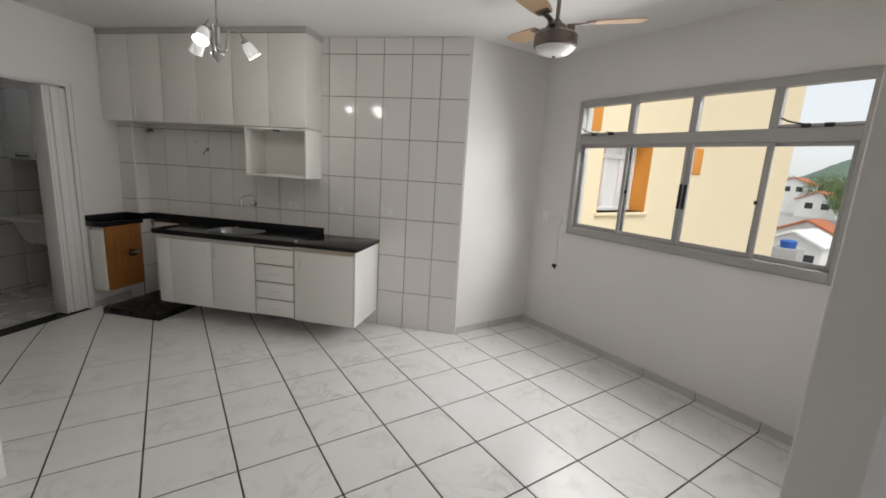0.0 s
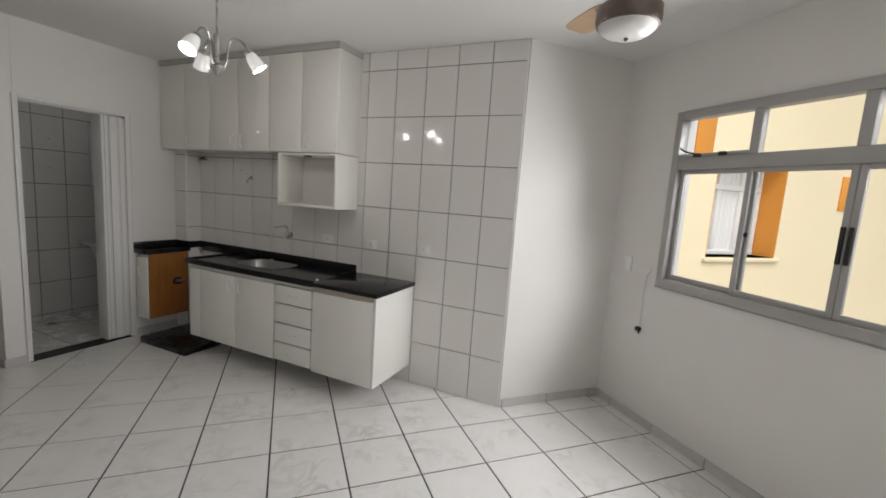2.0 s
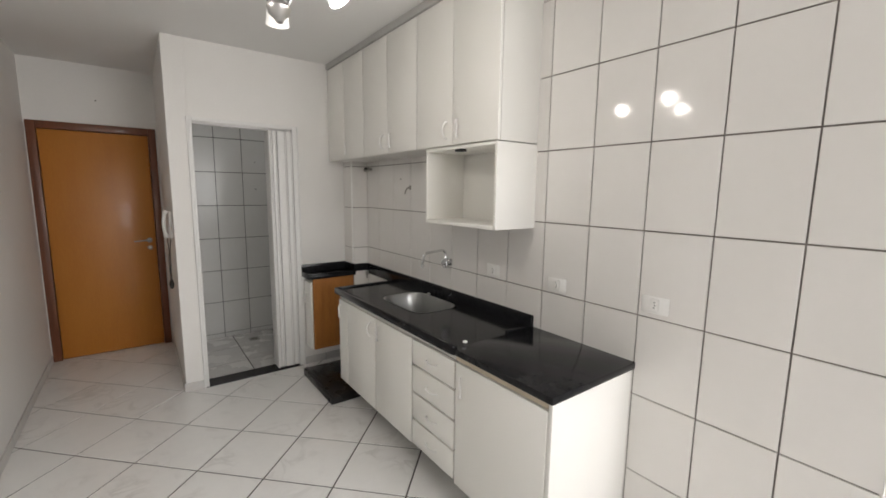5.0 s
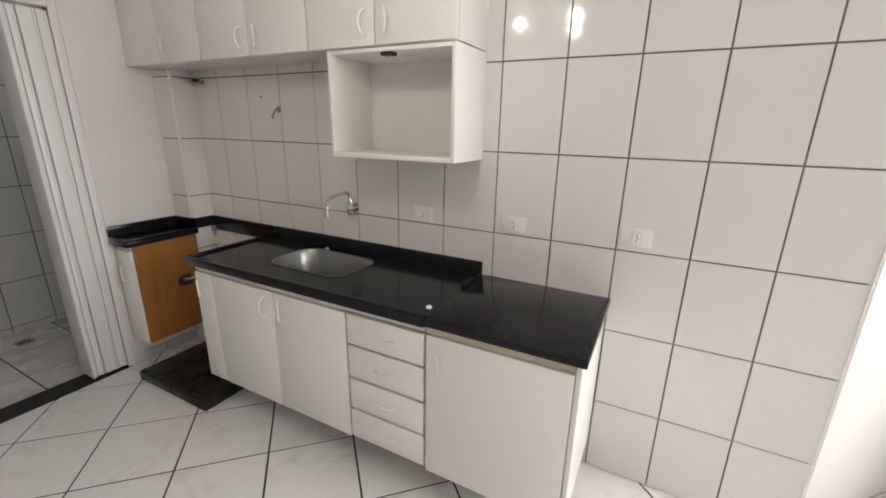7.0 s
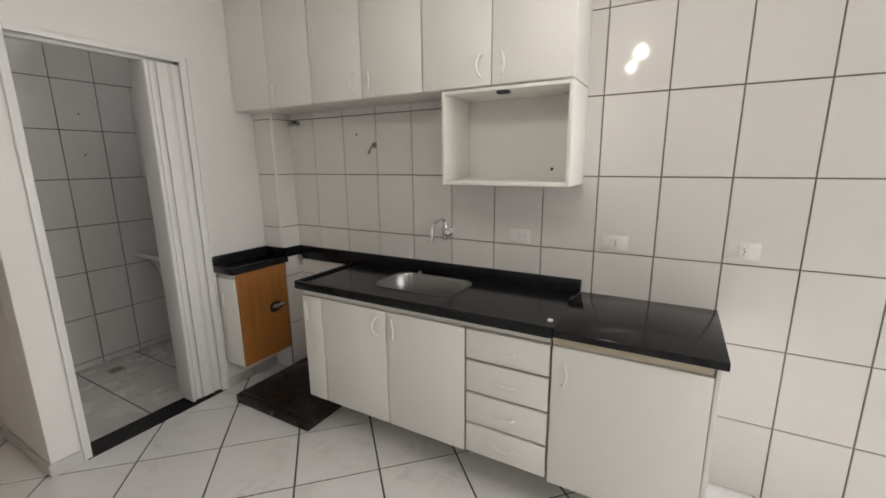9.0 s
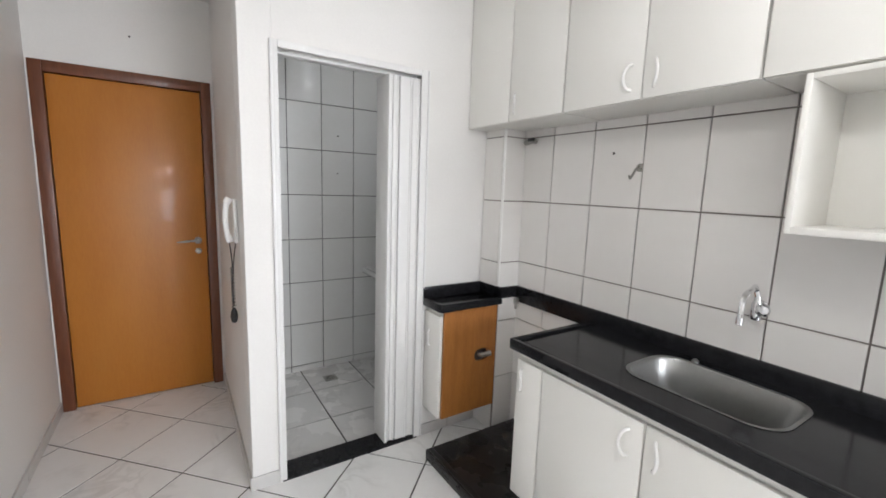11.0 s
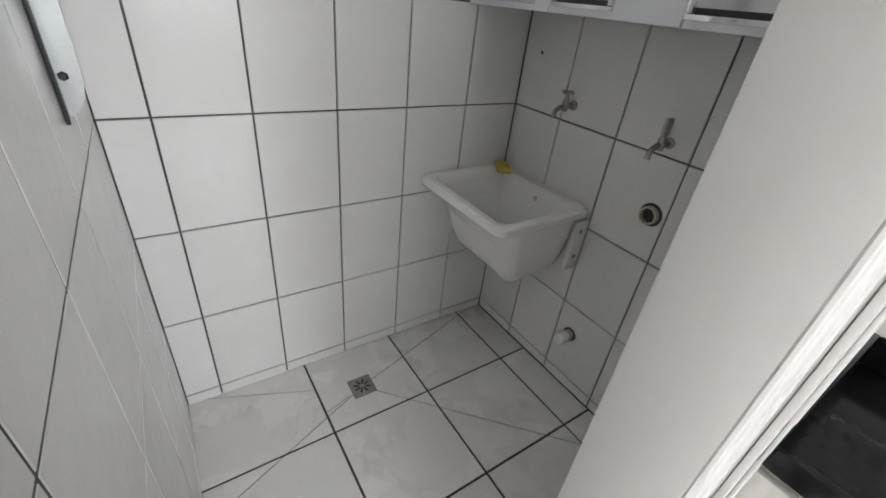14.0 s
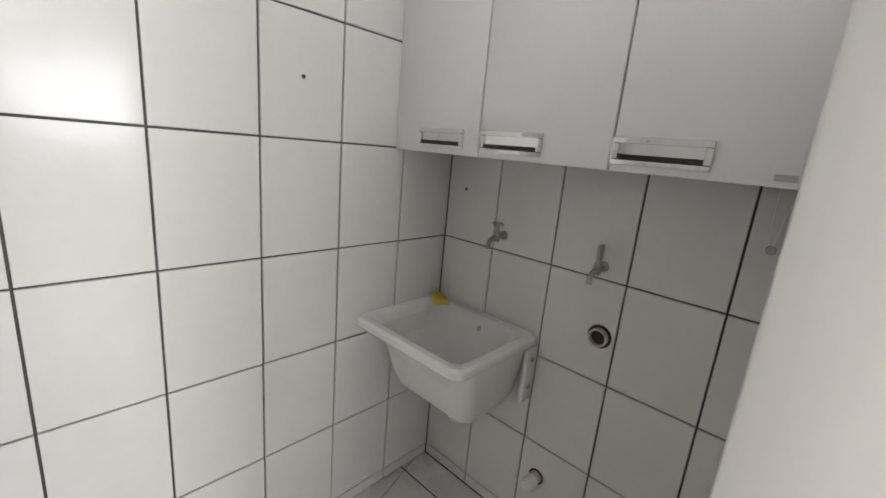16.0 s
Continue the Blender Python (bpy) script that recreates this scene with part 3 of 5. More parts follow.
niche = thing("open_niche", pose(-1.560, UY, 1.398), "open white microwave niche under the wall cabinets", "shelf")
NW, NH = 0.615, 0.434
part("side_panel", block((0, 0, 0), (0.016, 0.292, NH), 0.002), LAMINATE, niche)
part("side_panel", block((NW - 0.018, 0, 0), (NW, 0.292, NH), 0.002), LAMINATE, niche)
part("shelf", block((0.016, 0.0, 0), (NW - 0.018, 0.292, 0.020), 0.002), LAMINATE, niche)
part("top_panel", block((0.016, 0.0, NH - 0.016), (NW - 0.018, 0.292, NH), 0.002), LAMINATE, niche)
part("back_panel", block((0.016, 0.282, 0.020), (NW - 0.018, 0.291, NH - 0.016)), LAMINATE_SIDE, niche)
part("screw_cap", lathe(bmesh.new(), [(0.008, 0), (0.007, 0.003), (0.002, 0.004)], 12, pose(NW - 0.15, 0.282, 0.07, 90, 0, 0)), BLACK_PLASTIC, niche)
part("catch", block((0.275, 0.002, NH - 0.030), (0.330, 0.045, NH - 0.0165), 0.004), BLACK_PLASTIC, niche, "black cabinet catch")

# ---------------------------------------------------------------- kitchen: base cabinets, worktop, sink


def base_unit(x0, x1, z0, z1, label, name="base_cabinet", low=None):
    u = thing(name, pose(x0, 3.845, z0), label, "cabinet", "kitchen base cabinets")
    part("body", block((0.001, 0.019, 0.0), (x1 - x0 - 0.022, 0.543, (low or z1) - z0), 0.002), LAMINATE_SIDE, u)
    if low:
        part("side_panel", block((0.001, 0.019, low - z0 + 0.001), (0.017, 0.543, z1 - z0), 0.002), LAMINATE_SIDE, u)
        part("front_rail", block((0.017, 0.019, low - z0 + 0.001), (x1 - x0 - 0.022, 0.035, z1 - z0), 0.002), LAMINATE_SIDE, u)
    return u


u = base_unit(-2.330, -1.312, 0.163, 0.792, "white laminate sink cabinet with three doors hung on the wall", low=0.64)
for a, b, hx, s in ((-2.330, -2.188, -2.300, 1), (-2.184, -1.752, -1.800, -1), (-1.748, -1.312, -1.712, 1)):
    d = part("door", block((a + 2.330 + 0.001, 0, 0.002), (b + 2.330 - 0.001, 0.018, 0.622), 0.004), LAMINATE, u)
    bow_handle(d, hx + 2.330, 0.0, 0.535, 0.048, s)
u = base_unit(-1.308, -0.926, 0.166, 0.792, "white laminate drawer unit with four drawers", "drawer_unit")
zs = [0.166, 0.322, 0.480, 0.640, 0.790]
for a, b in zip(zs, zs[1:]):
    d = part("drawer_front", block((0.004, 0, a - 0.166 + 0.006), (0.378, 0.018, b - 0.166 - 0.006), 0.004), LAMINATE, u)
    zc = (a + b) / 2 - 0.166
    part("handle", tube(bmesh.new(), arc([(0.150, 0, zc), (0.160, -0.016, zc), (0.195, -0.020, zc - 0.004), (0.230, -0.016, zc), (0.240, 0, zc)], 4), 0.0048, 8), WHITE_PLASTIC, d, "white bow handle")
# darker sheet behind the fronts paints shade into the gaps between drawers
part("divider_board", block((0.001, 0.014, 0.0), (0.381, 0.0188, 0.626)), DRAWER_GAP_SHADE, u)
u = base_unit(-0.922, -0.352, 0.155, 0.792, "white laminate base cabinet with one wide door")
d = part("door", block((0.002, 0, 0.002), (0.548, 0.018, 0.632), 0.004), LAMINATE, u)
bow_handle(d, 0.045, 0.0, 0.52, 0.048, 1)
part("end_panel", block((0.551, 0.004, 0.0), (0.569, 0.545, 0.668), 0.002), LAMINATE, u)
setting("worktop_rail", block((-2.325, 3.852, 0.794), (-0.930, 3.880, 0.822), 0.002), LAMINATE_SIDE, "white strip under the worktop", "trim")
setting("worktop_rail_end", block((-0.921, 3.850, 0.794), (-0.375, 4.38, 0.824), 0.002), BEIGE_EDGE, "raw beige wooden strip under the worktop", "trim")

# main worktop with a cut-out for the bowl
top = thing("worktop", pose(-2.365, 3.83, 0.825), "black polished granite worktop with raised edges", "worktop")
TW, TD, TT = 1.445, 0.565, 0.030
SX0, SX1, SY0, SY1 = 0.415, 0.895, 0.165, 0.465
rad = 0.09


def rounded(x0, x1, y0, y1, r, n=6):
    out = []
    for cx, cy, a0 in ((x1 - r, y1 - r, 0), (x0 + r, y1 - r, 90), (x0 + r, y0 + r, 180), (x1 - r, y0 + r, 270)):
        out += [(cx + r * math.cos(radians(a0 + 90 * k / n)), cy + r * math.sin(radians(a0 + 90 * k / n))) for k in range(n + 1)]
    return out


def slab_with_hole(outer, hole, z0, z1):
    """A slab between an outer rectangle and a round-cornered hole, both counted from the same corner."""
    bm = bmesh.new()
    x0, y0, x1, y1 = outer
    n = len(hole) // 4
    corner = [(x1, y1), (x0, y1), (x0, y0), (x1, y0)]
    rim = []
    for q in range(4):
        rim += [corner[q]] * n
    for z, flip in ((z0, True), (z1, False)):
        hv = [bm.verts.new((x, y, z)) for x, y in hole]
        cv = [bm.verts.new((x, y, z)) for x, y in corner]
        for i in range(len(hole)):
            j = (i + 1) % len(hole)
            a, b = cv[i // n], cv[j // n]
            f = [hv[i], hv[j], b] + ([a] if a is not b else [])
            bm.faces.new(f[::-1] if flip else f)
        if flip:
            low, lowc = hv, cv
        else:
            for i in range(len(hole)):
                j = (i + 1) % len(hole)
                bm.faces.new((low[i], low[j], hv[j], hv[i]))
            for i in range(4):
                bm.faces.new((lowc[i], lowc[(i + 1) % 4], cv[(i + 1) % 4], cv[i]))
    return bm


part("slab", slab_with_hole((0.0, 0.0, TW, TD), rounded(SX0, SX1, SY0, SY1, rad), 0.0, TT), GRANITE, top, smooth=False)
part("lip", block((0.0, -0.004, -0.004), (TW, 0.024, 0.042), 0.004), GRANITE, top)
part("lip", block((0.0, 0.024, TT), (0.026, TD - 0.03, 0.042), 0.004), GRANITE, top)
part("backsplash", block((-0.575, TD - 0.028, 0.0), (TW, TD - 0.001, 0.096), 0.003), GRANITE, top)
part("end_ridge", block((TW - 0.022, 0.36, TT), (TW, TD - 0.028, 0.046), 0.003), GRANITE, top)
end = thing("worktop_end", pose(-0.919, 3.83, 0.828), "flat black granite worktop extension", "worktop")
part("slab", block((0.0, 0.0, 0.0), (0.580, 0.564, 0.030), 0.002), GRANITE, end)
part("front_edge", block((0.0, -0.0025, 0.001), (0.580, -0.0002, 0.029), 0.0008, 1), GRANITE, end)
cap = thing("bottle_cap", pose(-0.955, 3.93, 0.855), "small white round cap lying on the worktop", "cap")
part("cap", lathe(bmesh.new(), [(0.012, 0.0), (0.012, 0.005), (0.010, 0.007), (0.002, 0.007)], 14), WHITE_PLASTIC, cap)

bowl = thing("sink_bowl", pose(-2.365, 3.83, 0.825), "brushed steel sink bowl set in black granite", "sink")
bm = bmesh.new()
rings = []
for ins, z, r in ((-0.012, 0.0325, 0.095), (0.0, 0.031, rad), (0.006, 0.02, rad), (0.014, -0.06, 0.085), (0.028, -0.125, 0.075), (0.075, -0.142, 0.055), (0.13, -0.146, 0.02)):
    rings.append([bm.verts.new((x, y, z)) for x, y in rounded(SX0 + ins, SX1 - ins, SY0 + ins, SY1 - ins, r)])
for a, b in zip(rings, rings[1:]):
    for k in range(len(a)):
        bm.faces.new((a[k], a[(k + 1) % len(a)], b[(k + 1) % len(a)], b[k]))
bm.faces.new(rings[-1])
part("bowl", bm, STEEL, bowl)
part("drain", lathe(bmesh.new(), [(0.040, -0.1455), (0.040, -0.142), (0.030, -0.1415), (0.026, -0.1455), (0.004, -0.1455)], 24, pose((SX0 + SX1) / 2, (SY0 + SY1) / 2, 0)), CHROME, bowl)
hole = thing("tap_hole_plug", pose(-1.845, 4.322, 0.855), "small steel plug in the worktop", "plug")
part("plug", lathe(bmesh.new(), [(0.014, 0.0), (0.013, 0.006), (0.007, 0.012), (0.002, 0.013)], 14), STEEL, hole)

# wall tap over the sink
tap = thing("wall_tap", pose(-1.680, 4.392, 1.108), "chrome wall tap with a swivel spout", "tap")
part("flange", lathe(bmesh.new(), [(0.028, 0), (0.027, 0.008), (0.015, 0.014), (0.012, 0.045)], 20, pose(0, -0.001, 0, 90, 0, 0)), CHROME, tap)
part("valve_body", lathe(bmesh.new(), [(0.006, -0.040), (0.016, -0.036), (0.018, -0.02), (0.017, 0.02), (0.012, 0.032), (0.010, 0.045)], 18, pose(0, -0.045, 0)), CHROME, tap)
part("knob", lathe(bmesh.new(), [(0.007, 0.0), (0.010, 0.02), (0.021, 0.025), (0.022, 0.038), (0.014, 0.045)], 10, pose(0.010, -0.050, 0.0, 75, 0, 35)), CHROME, tap)
part("spout", tube(bmesh.new(), arc([(0, -0.045, 0.040), (-0.008, -0.045, 0.068), (-0.006, -0.065, 0.083), (0.008, -0.12, 0.084), (0.022, -0.205, 0.080), (0.030, -0.238, 0.070), (0.032, -0.252, 0.040), (0.032, -0.254, 0.008)], 6), 0.0088, 10), CHROME, tap)
part("aerator", lathe(bmesh.new(), [(0.011, -0.022), (0.011, 0.0), (0.008, 0.004)], 14, pose(0.032, -0.254, 0.010)), CHROME, tap)


def socket(x, z, label, double=False):
    s = thing("wall_socket", pose(x, 4.392, z), label, "socket", "kitchen wall sockets")
    part("plate", block((-0.058, -0.010, -0.038), (0.058, -0.0005, 0.038), 0.004), WHITE_PLASTIC, s)
    part("outlet", block((-0.018, -0.015, -0.026), (0.018, -0.0102, 0.026), 0.004), WHITE_PLASTIC, s)
    # black discs on the outlet paint the shade inside its pin holes
    for dz in (-0.011, 0.0, 0.011):
        part("pin_hole", lathe(bmesh.new(), [(0.0028, 0.0), (0.0028, 0.0006)], 8, pose(0.004 if dz == 0 else 0, -0.0151, dz, 90, 0, 0)), BLACK_PLASTIC, s)
    if double:
        part("switch_key", block((0.022, -0.014, -0.022), (0.042, -0.0102, 0.022), 0.003), WHITE_PLASTIC, s)
    return s


socket(-1.248, 1.118, "white wall socket with a switch above the worktop", True)
socket(-0.777, 1.119, "white wall socket on the kitchen tiles")
socket(-0.277, 1.129, "white wall socket on the kitchen tiles")
socket(-2.541, 0.595, "white wall socket behind the empty stove space")

hook = thing("wall_hook", pose(-2.198, 4.392, 1.60), "small metal hook screwed into the tiles", "hook")
part("rosette", lathe(bmesh.new(), [(0.022, 0), (0.021, 0.006), (0.010, 0.012)], 16, pose(0, 0, 0.012, 90, 0, 0)), OLD_CHROME, hook)
part("hook_wire", tube(bmesh.new(), arc([(0, -0.008, 0.012), (0, -0.035, 0.005), (-0.008, -0.045, -0.022), (-0.022, -0.038, -0.036), (-0.034, -0.030, -0.024)], 5), 0.005, 8), OLD_CHROME, hook)
gas = thing("gas_valve", pose(-2.845, 4.392, 1.772), "small brass gas valve below the wall cabinet", "valve")
part("pipe", tube(bmesh.new(), [(0, 0, 0), (0, -0.05, 0)], 0.012, 12), OLD_CHROME, gas)
part("valve_body", lathe(bmesh.new(), [(0.010, -0.05), (0.016, -0.04), (0.016, 0.02), (0.010, 0.03)], 12, pose(0.01, -0.055, 0, 0, 80, 0)), OLD_CHROME, gas)
part("lever", block((0.01, -0.085, -0.006), (0.055, -0.073, 0.012), 0.004), BLACK_PLASTIC, gas)

# ---------------------------------------------------------------- small corner cabinet and ledge

ledge = thing("corner_worktop", pose(-3.114, 3.815, 0.826), "small black granite worktop with a raised rim", "worktop")
part("slab", block((0.001, 0.0, 0.0), (0.215, 0.430, 0.030), 0.003), GRANITE, ledge)
part("rim", block((0.001, 0.0, 0.030), (0.022, 0.430, 0.100), 0.003), GRANITE, ledge)
part("rim", block((0.022, 0.406, 0.030), (0.200, 0.430, 0.100), 0.003), GRANITE, ledge)
part("lip", block((0.022, -0.002, 0.0), (0.213, 0.016, 0.046), 0.003), GRANITE, ledge)
part("lip", block((0.196, 0.016, 0.030), (0.217, 0.406, 0.046), 0.003), GRANITE, ledge)
part("ledge_strip", block((0.1715, 0.406, 0.028), (0.200, 0.556, 0.096), 0.003), GRANITE, ledge)
part("bracket", box(block((0.202, 0.530, -0.012), (0.225, 0.552, 0.026), 0.002), (0.205, 0.535, -0.045), (0.216, 0.548, -0.012), 0.002), OLD_CHROME, ledge)

cab = thing("corner_cabinet", pose(-3.112, 3.838, 0.190), "small hanging cabinet with an open raw orange side", "cabinet")
part("body", block((0.0, 0.018, 0.0), (0.172, 0.395, 0.632), 0.002), LAMINATE_SIDE, cab)
d = part("door", block((0.0, 0.0, 0.0), (0.172, 0.017, 0.600), 0.004), LAMINATE, cab)
bow_handle(d, 0.060, 0.0, 0.45, 0.046, 1)


def side_with_hole():
    """The raw side board with a round-cornered cut-out for the pipe, in y and z."""
    hole_pts = rounded(0.235, 0.335, 0.30, 0.375, 0.035)
    s = slab_with_hole((0.018, 0.0, 0.390, 0.632), hole_pts, 0.0, 0.016)
    bmesh.ops.transform(s, matrix=Matrix(((0, 0, 1, 0.173), (1, 0, 0, 0), (0, 1, 0, 0), (0, 0, 0, 1))), verts=s.verts)
    return s


part("side_board", side_with_hole(), CABINET_PLY, cab, "raw orange plywood side", False)
# dark sheet on the solid body paints the shaded inside of the cut-out
part("cutout", block((0.1722, 0.23, 0.295), (0.1728, 0.34, 0.38)), HOLE_SHADE_AND_ANCHOR, cab)
part("pipe_stub", tube(bmesh.new(), [(0.165, 0.285, 0.335), (0.190, 0.296, 0.336), (0.200, 0.345, 0.340)], 0.017, 12), OLD_CHROME, cab, "chrome pipe stub")

pad = thing("floor_slab", pose(-2.90, 3.742, 0.0), "raised black slab on the floor of the stove space", "floor slab")
part("slab", block((0.0, 0.0, 0.0), (0.640, 0.655, 0.058), 0.006), SLAB_BLACK, pad)
part("rim", block((0.012, 0.012, 0.058), (0.628, 0.040, 0.066), 0.003), SLAB_BLACK, pad)

# ---------------------------------------------------------------- intercom

ic = thing("intercom", pose(-3.340, 2.893, 1.30), "white wall intercom handset with a dark coiled cord", "intercom")
part("base", block((-0.036, -0.020, -0.105), (0.036, -0.0005, 0.110), 0.008), WHITE_PLASTIC, ic)
part("handset", tube(bmesh.new(), arc([(0, -0.034, -0.10), (0, -0.048, -0.05), (0, -0.052, 0.02), (0, -0.044, 0.085), (0, -0.030, 0.112)], 6), [0.017] * 5 + [0.013] * 14 + [0.018] * 6, 12), WHITE_PLASTIC, ic)
coil = [(0.008 * math.cos(k * 0.9), -0.03 + 0.008 * math.sin(k * 0.9), -0.22 - k * 0.00235) for k in range(100)]
bm = tube(bmesh.new(), [(0, -0.038, -0.105), (0.004, -0.032, -0.17), *coil], 0.0028, 6)
tube(bm, arc([(0.012, -0.012, -0.105), (0.006, -0.022, -0.18), (-0.004, -0.030, -0.30), (0.004, -0.030, -0.42)], 6), 0.0028, 6)
part("cord", bm, BLACK_PLASTIC, ic, "coiled dark cord")
part("cord_end", lathe(bmesh.new(), [(0.003, 0.0), (0.014, -0.02), (0.018, -0.05), (0.012, -0.075), (0.003, -0.082)], 12, pose(0.0, -0.03, -0.43)), BLACK_PLASTIC, ic)

# vinyl plant sticker on the hall wall
st = thing("wall_sticker", pose(-1.56, 1.96, 0.45), "dark vinyl climbing plant sticker on the hall wall", "sticker")
rng = random.Random(4)
for k in range(6):
    x0 = -0.22 + 0.085 * k
    z0 = 0.0
    bm = bmesh.new()
    pts = [(x0 + 0.03 * math.sin(z * 5 + k), 0.0012, z) for z in [0.06 * q for q in range(21)]]
    tube(bm, pts, 0.0025, 4)
    part("stem", bm, VINYL, st)
    for q in range(0, 21, 2):
        s = 1 if (q // 2 + k) % 2 else -1
        px, _, pz = pts[q]
        bm = bmesh.new()
        L, a = rng.uniform(0.03, 0.06), rng.uniform(10, 60)
        prof = [(0, 0), (0.35 * L, 0.24 * L), (0.7 * L, 0.18 * L), (L, 0), (0.7 * L, -0.14 * L), (0.35 * L, -0.2 * L)]
        a3 = [bm.verts.new((x, 0.0006, z)) for x, z in prof]
        b3 = [bm.verts.new((x, 0.0016, z)) for x, z in prof]
        bm.faces.new(a3)
        bm.faces.new(b3[::-1])
        for i in range(6):
            bm.faces.new((a3[i], a3[(i + 1) % 6], b3[(i + 1) % 6], b3[i]))
        part("leaf", bm, VINYL, st, "", False, Matrix.Translation((px, 0, pz)) @ pose(0, 0, 0, 0, -a if s > 0 else a - 180, 0))

# ---------------------------------------------------------------- laundry

tank = thing("laundry_tank", pose(-4.440, 3.965, 0.36), "white plastic laundry tank hung in the tiled corner", "laundry sink")
TX, TY, TZ = 0.525, 0.455, 0.425
bm = bmesh.new()
shape = [  # inset x0, x1, y0, y1, height, corner radius
    (0.080, 0.075, 0.165, 0.030, 0.140, 0.04), (0.066, 0.050, 0.135, 0.022, 0.20, 0.05), (0.050, 0.020, 0.085, 0.012, 0.36, 0.045), (0.046, 0.016, 0.078, 0.010, 0.388, 0.04),
    (0.006, 0.006, 0.010, 0.003, 0.392, 0.035), (0.001, 0.000, 0.000, 0.001, 0.404, 0.040), (0.001, 0.001, 0.001, 0.001, 0.424, 0.040),
    (0.010, 0.010, 0.012, 0.010, 0.432, 0.038), (0.028, 0.034, 0.040, 0.042, 0.428, 0.045), (0.038, 0.046, 0.054, 0.054, 0.410, 0.055),
    (0.066, 0.075, 0.125, 0.070, 0.25, 0.06), (0.105, 0.12, 0.185, 0.085, 0.170, 0.05), (0.20, 0.20, 0.23, 0.15, 0.160, 0.02)]
rings = []
for a, b, c, d, z, r in shape:
    rings.append([bm.verts.new((x, y, z)) for x, y in rounded(a, TX - b, c, TY - d, r)])
for a, b in zip(rings, rings[1:]):
    for k in range(len(a)):
        bm.faces.new((a[k], a[(k + 1) % len(a)], b[(k + 1) % len(a)], b[k]))
bm.faces.new(rings[0][::-1])
bm.faces.new(rings[-1])
part("tank_body", bm, BASIN, tank)
bm = block((TX - 0.015, TY - 0.072, 0.175), (TX + 0.004, TY - 0.002, 0.388), 0.006)
br = part("bracket", bm, BASIN, tank, "white side bracket")
for z in (0.235, 0.345):
    part("screw", lathe(bmesh.new(), [(0.0095, 0), (0.009, 0.004), (0.003, 0.005)], 12, pose(TX + 0.004, TY - 0.040, z, 0, 90, 0)), OLD_CHROME, br)
part("drain_trap", tube(bmesh.new(), arc([(0.26, 0.30, 0.15), (0.26, 0.30, 0.06), (0.272, 0.315, 0.012), (0.30, 0.34, 0.004), (0.325, 0.36, 0.03), (0.33, 0.40, 0.055), (0.33, 0.455, 0.06)], 6), 0.015, 12), WHITE_PLASTIC, tank, "white drain trap")
part("overflow", lathe(bmesh.new(), [(0.011, 0.0), (0.010, 0.003), (0.003, 0.003)], 12, pose(0.30, TY - 0.072, 0.39, 78, 0, 0)), GREY_TRIM, tank)
sp = thing("sponge", pose(-4.36, 4.345, 0.792), "worn yellow sponge on the tank's corner", "sponge")
bm = block((-0.05, -0.030, 0.0), (0.050, 0.03, 0.024), 0.009, 3)
for v in bm.verts:
    v.co += Vector((noise.noise(v.co * 30), noise.noise(v.co * 30 + Vector((5, 0, 0))), 0.4 * noise.noise(v.co * 25))) * 0.006
part("sponge_body", bm, SPONGE, sp, m=pose(0, 0, 0, 0, 0, -30))

YB = 4.424


def garden_tap(x, z, lever, label):
    t = thing("laundry_tap", pose(x, YB, z) @ Matrix.Diagonal((0.82, 0.82, 0.82, 1)), label, "tap", "laundry taps")
    part("flange", lathe(bmesh.new(), [(0.022, 0), (0.021, 0.007), (0.012, 0.012), (0.011, 0.05)], 16, pose(0, 0, 0, 90, 0, 0)), OLD_CHROME, t)
    part("valve_body", lathe(bmesh.new(), [(0.013, -0.022), (0.016, 0.0), (0.014, 0.022), (0.008, 0.030), (0.007, 0.055)], 14, pose(0, -0.055, 0)), OLD_CHROME, t)
    part("spout", tube(bmesh.new(), arc([(0, -0.05, -0.002), (0, -0.085, -0.006), (0, -0.11, -0.022), (0, -0.116, -0.05)], 5), 0.0105, 10), OLD_CHROME, t)
    if lever:
        part("lever", block((-0.007, -0.075, 0.035), (0.007, -0.035, 0.095), 0.004), OLD_CHROME, t, m=pose(0, 0, 0, 0, 0, 0))
    else:
        part("cross_handle", box(block((-0.032, -0.061, 0.052), (0.032, -0.049, 0.064), 0.004), (-0.007, -0.085, 0.052), (0.007, -0.025, 0.064), 0.004), OLD_CHROME, t)
    return t


garden_tap(-4.130, 1.118, False, "tarnished metal tap with a cross handle above the tank")
garden_tap(-3.735, 1.098, True, "tarnished metal lever tap for a washing machine")


def wall_pipe(x, z, r, out, label, capped):
    p = thing("wall_pipe", pose(x, YB, z), label, "pipe", "laundry wall pipes")
    bm = bmesh.new()
    lathe(bm, [(r, 0), (r, out), (r * 0.82, out), (r * 0.82, 0.004)], 20, pose(0, 0, 0, 90, 0, 0), False)
    part("pipe", bm, OLD_PVC, p)
    # dark disc: rough hole edge, and painted shade at the bottom of the pipe
    part("wall_hole", lathe(bmesh.new(), [(r * 1.3, -0.001), (r * 1.28, 0.003), (r * 0.5, 0.003)], 18, pose(0, 0.0, 0, 90, 0, 0)), HOLE_SHADE_AND_ANCHOR, p, "rough dark hole edge with painted shade inside the pipe")
    if capped:
        part("cap", lathe(bmesh.new(), [(r * 1.1, out - 0.03), (r * 1.12, out + 0.006), (r * 0.8, out + 0.016), (r * 0.2, out + 0.016)], 18, pose(0, 0, 0, 90, 0, 0)), WHITE_PLASTIC, p, "white pipe cap")
    return p


wall_pipe(-3.706, 0.866, 0.031, 0.022, "open stained waste pipe in the tiled wall", False)
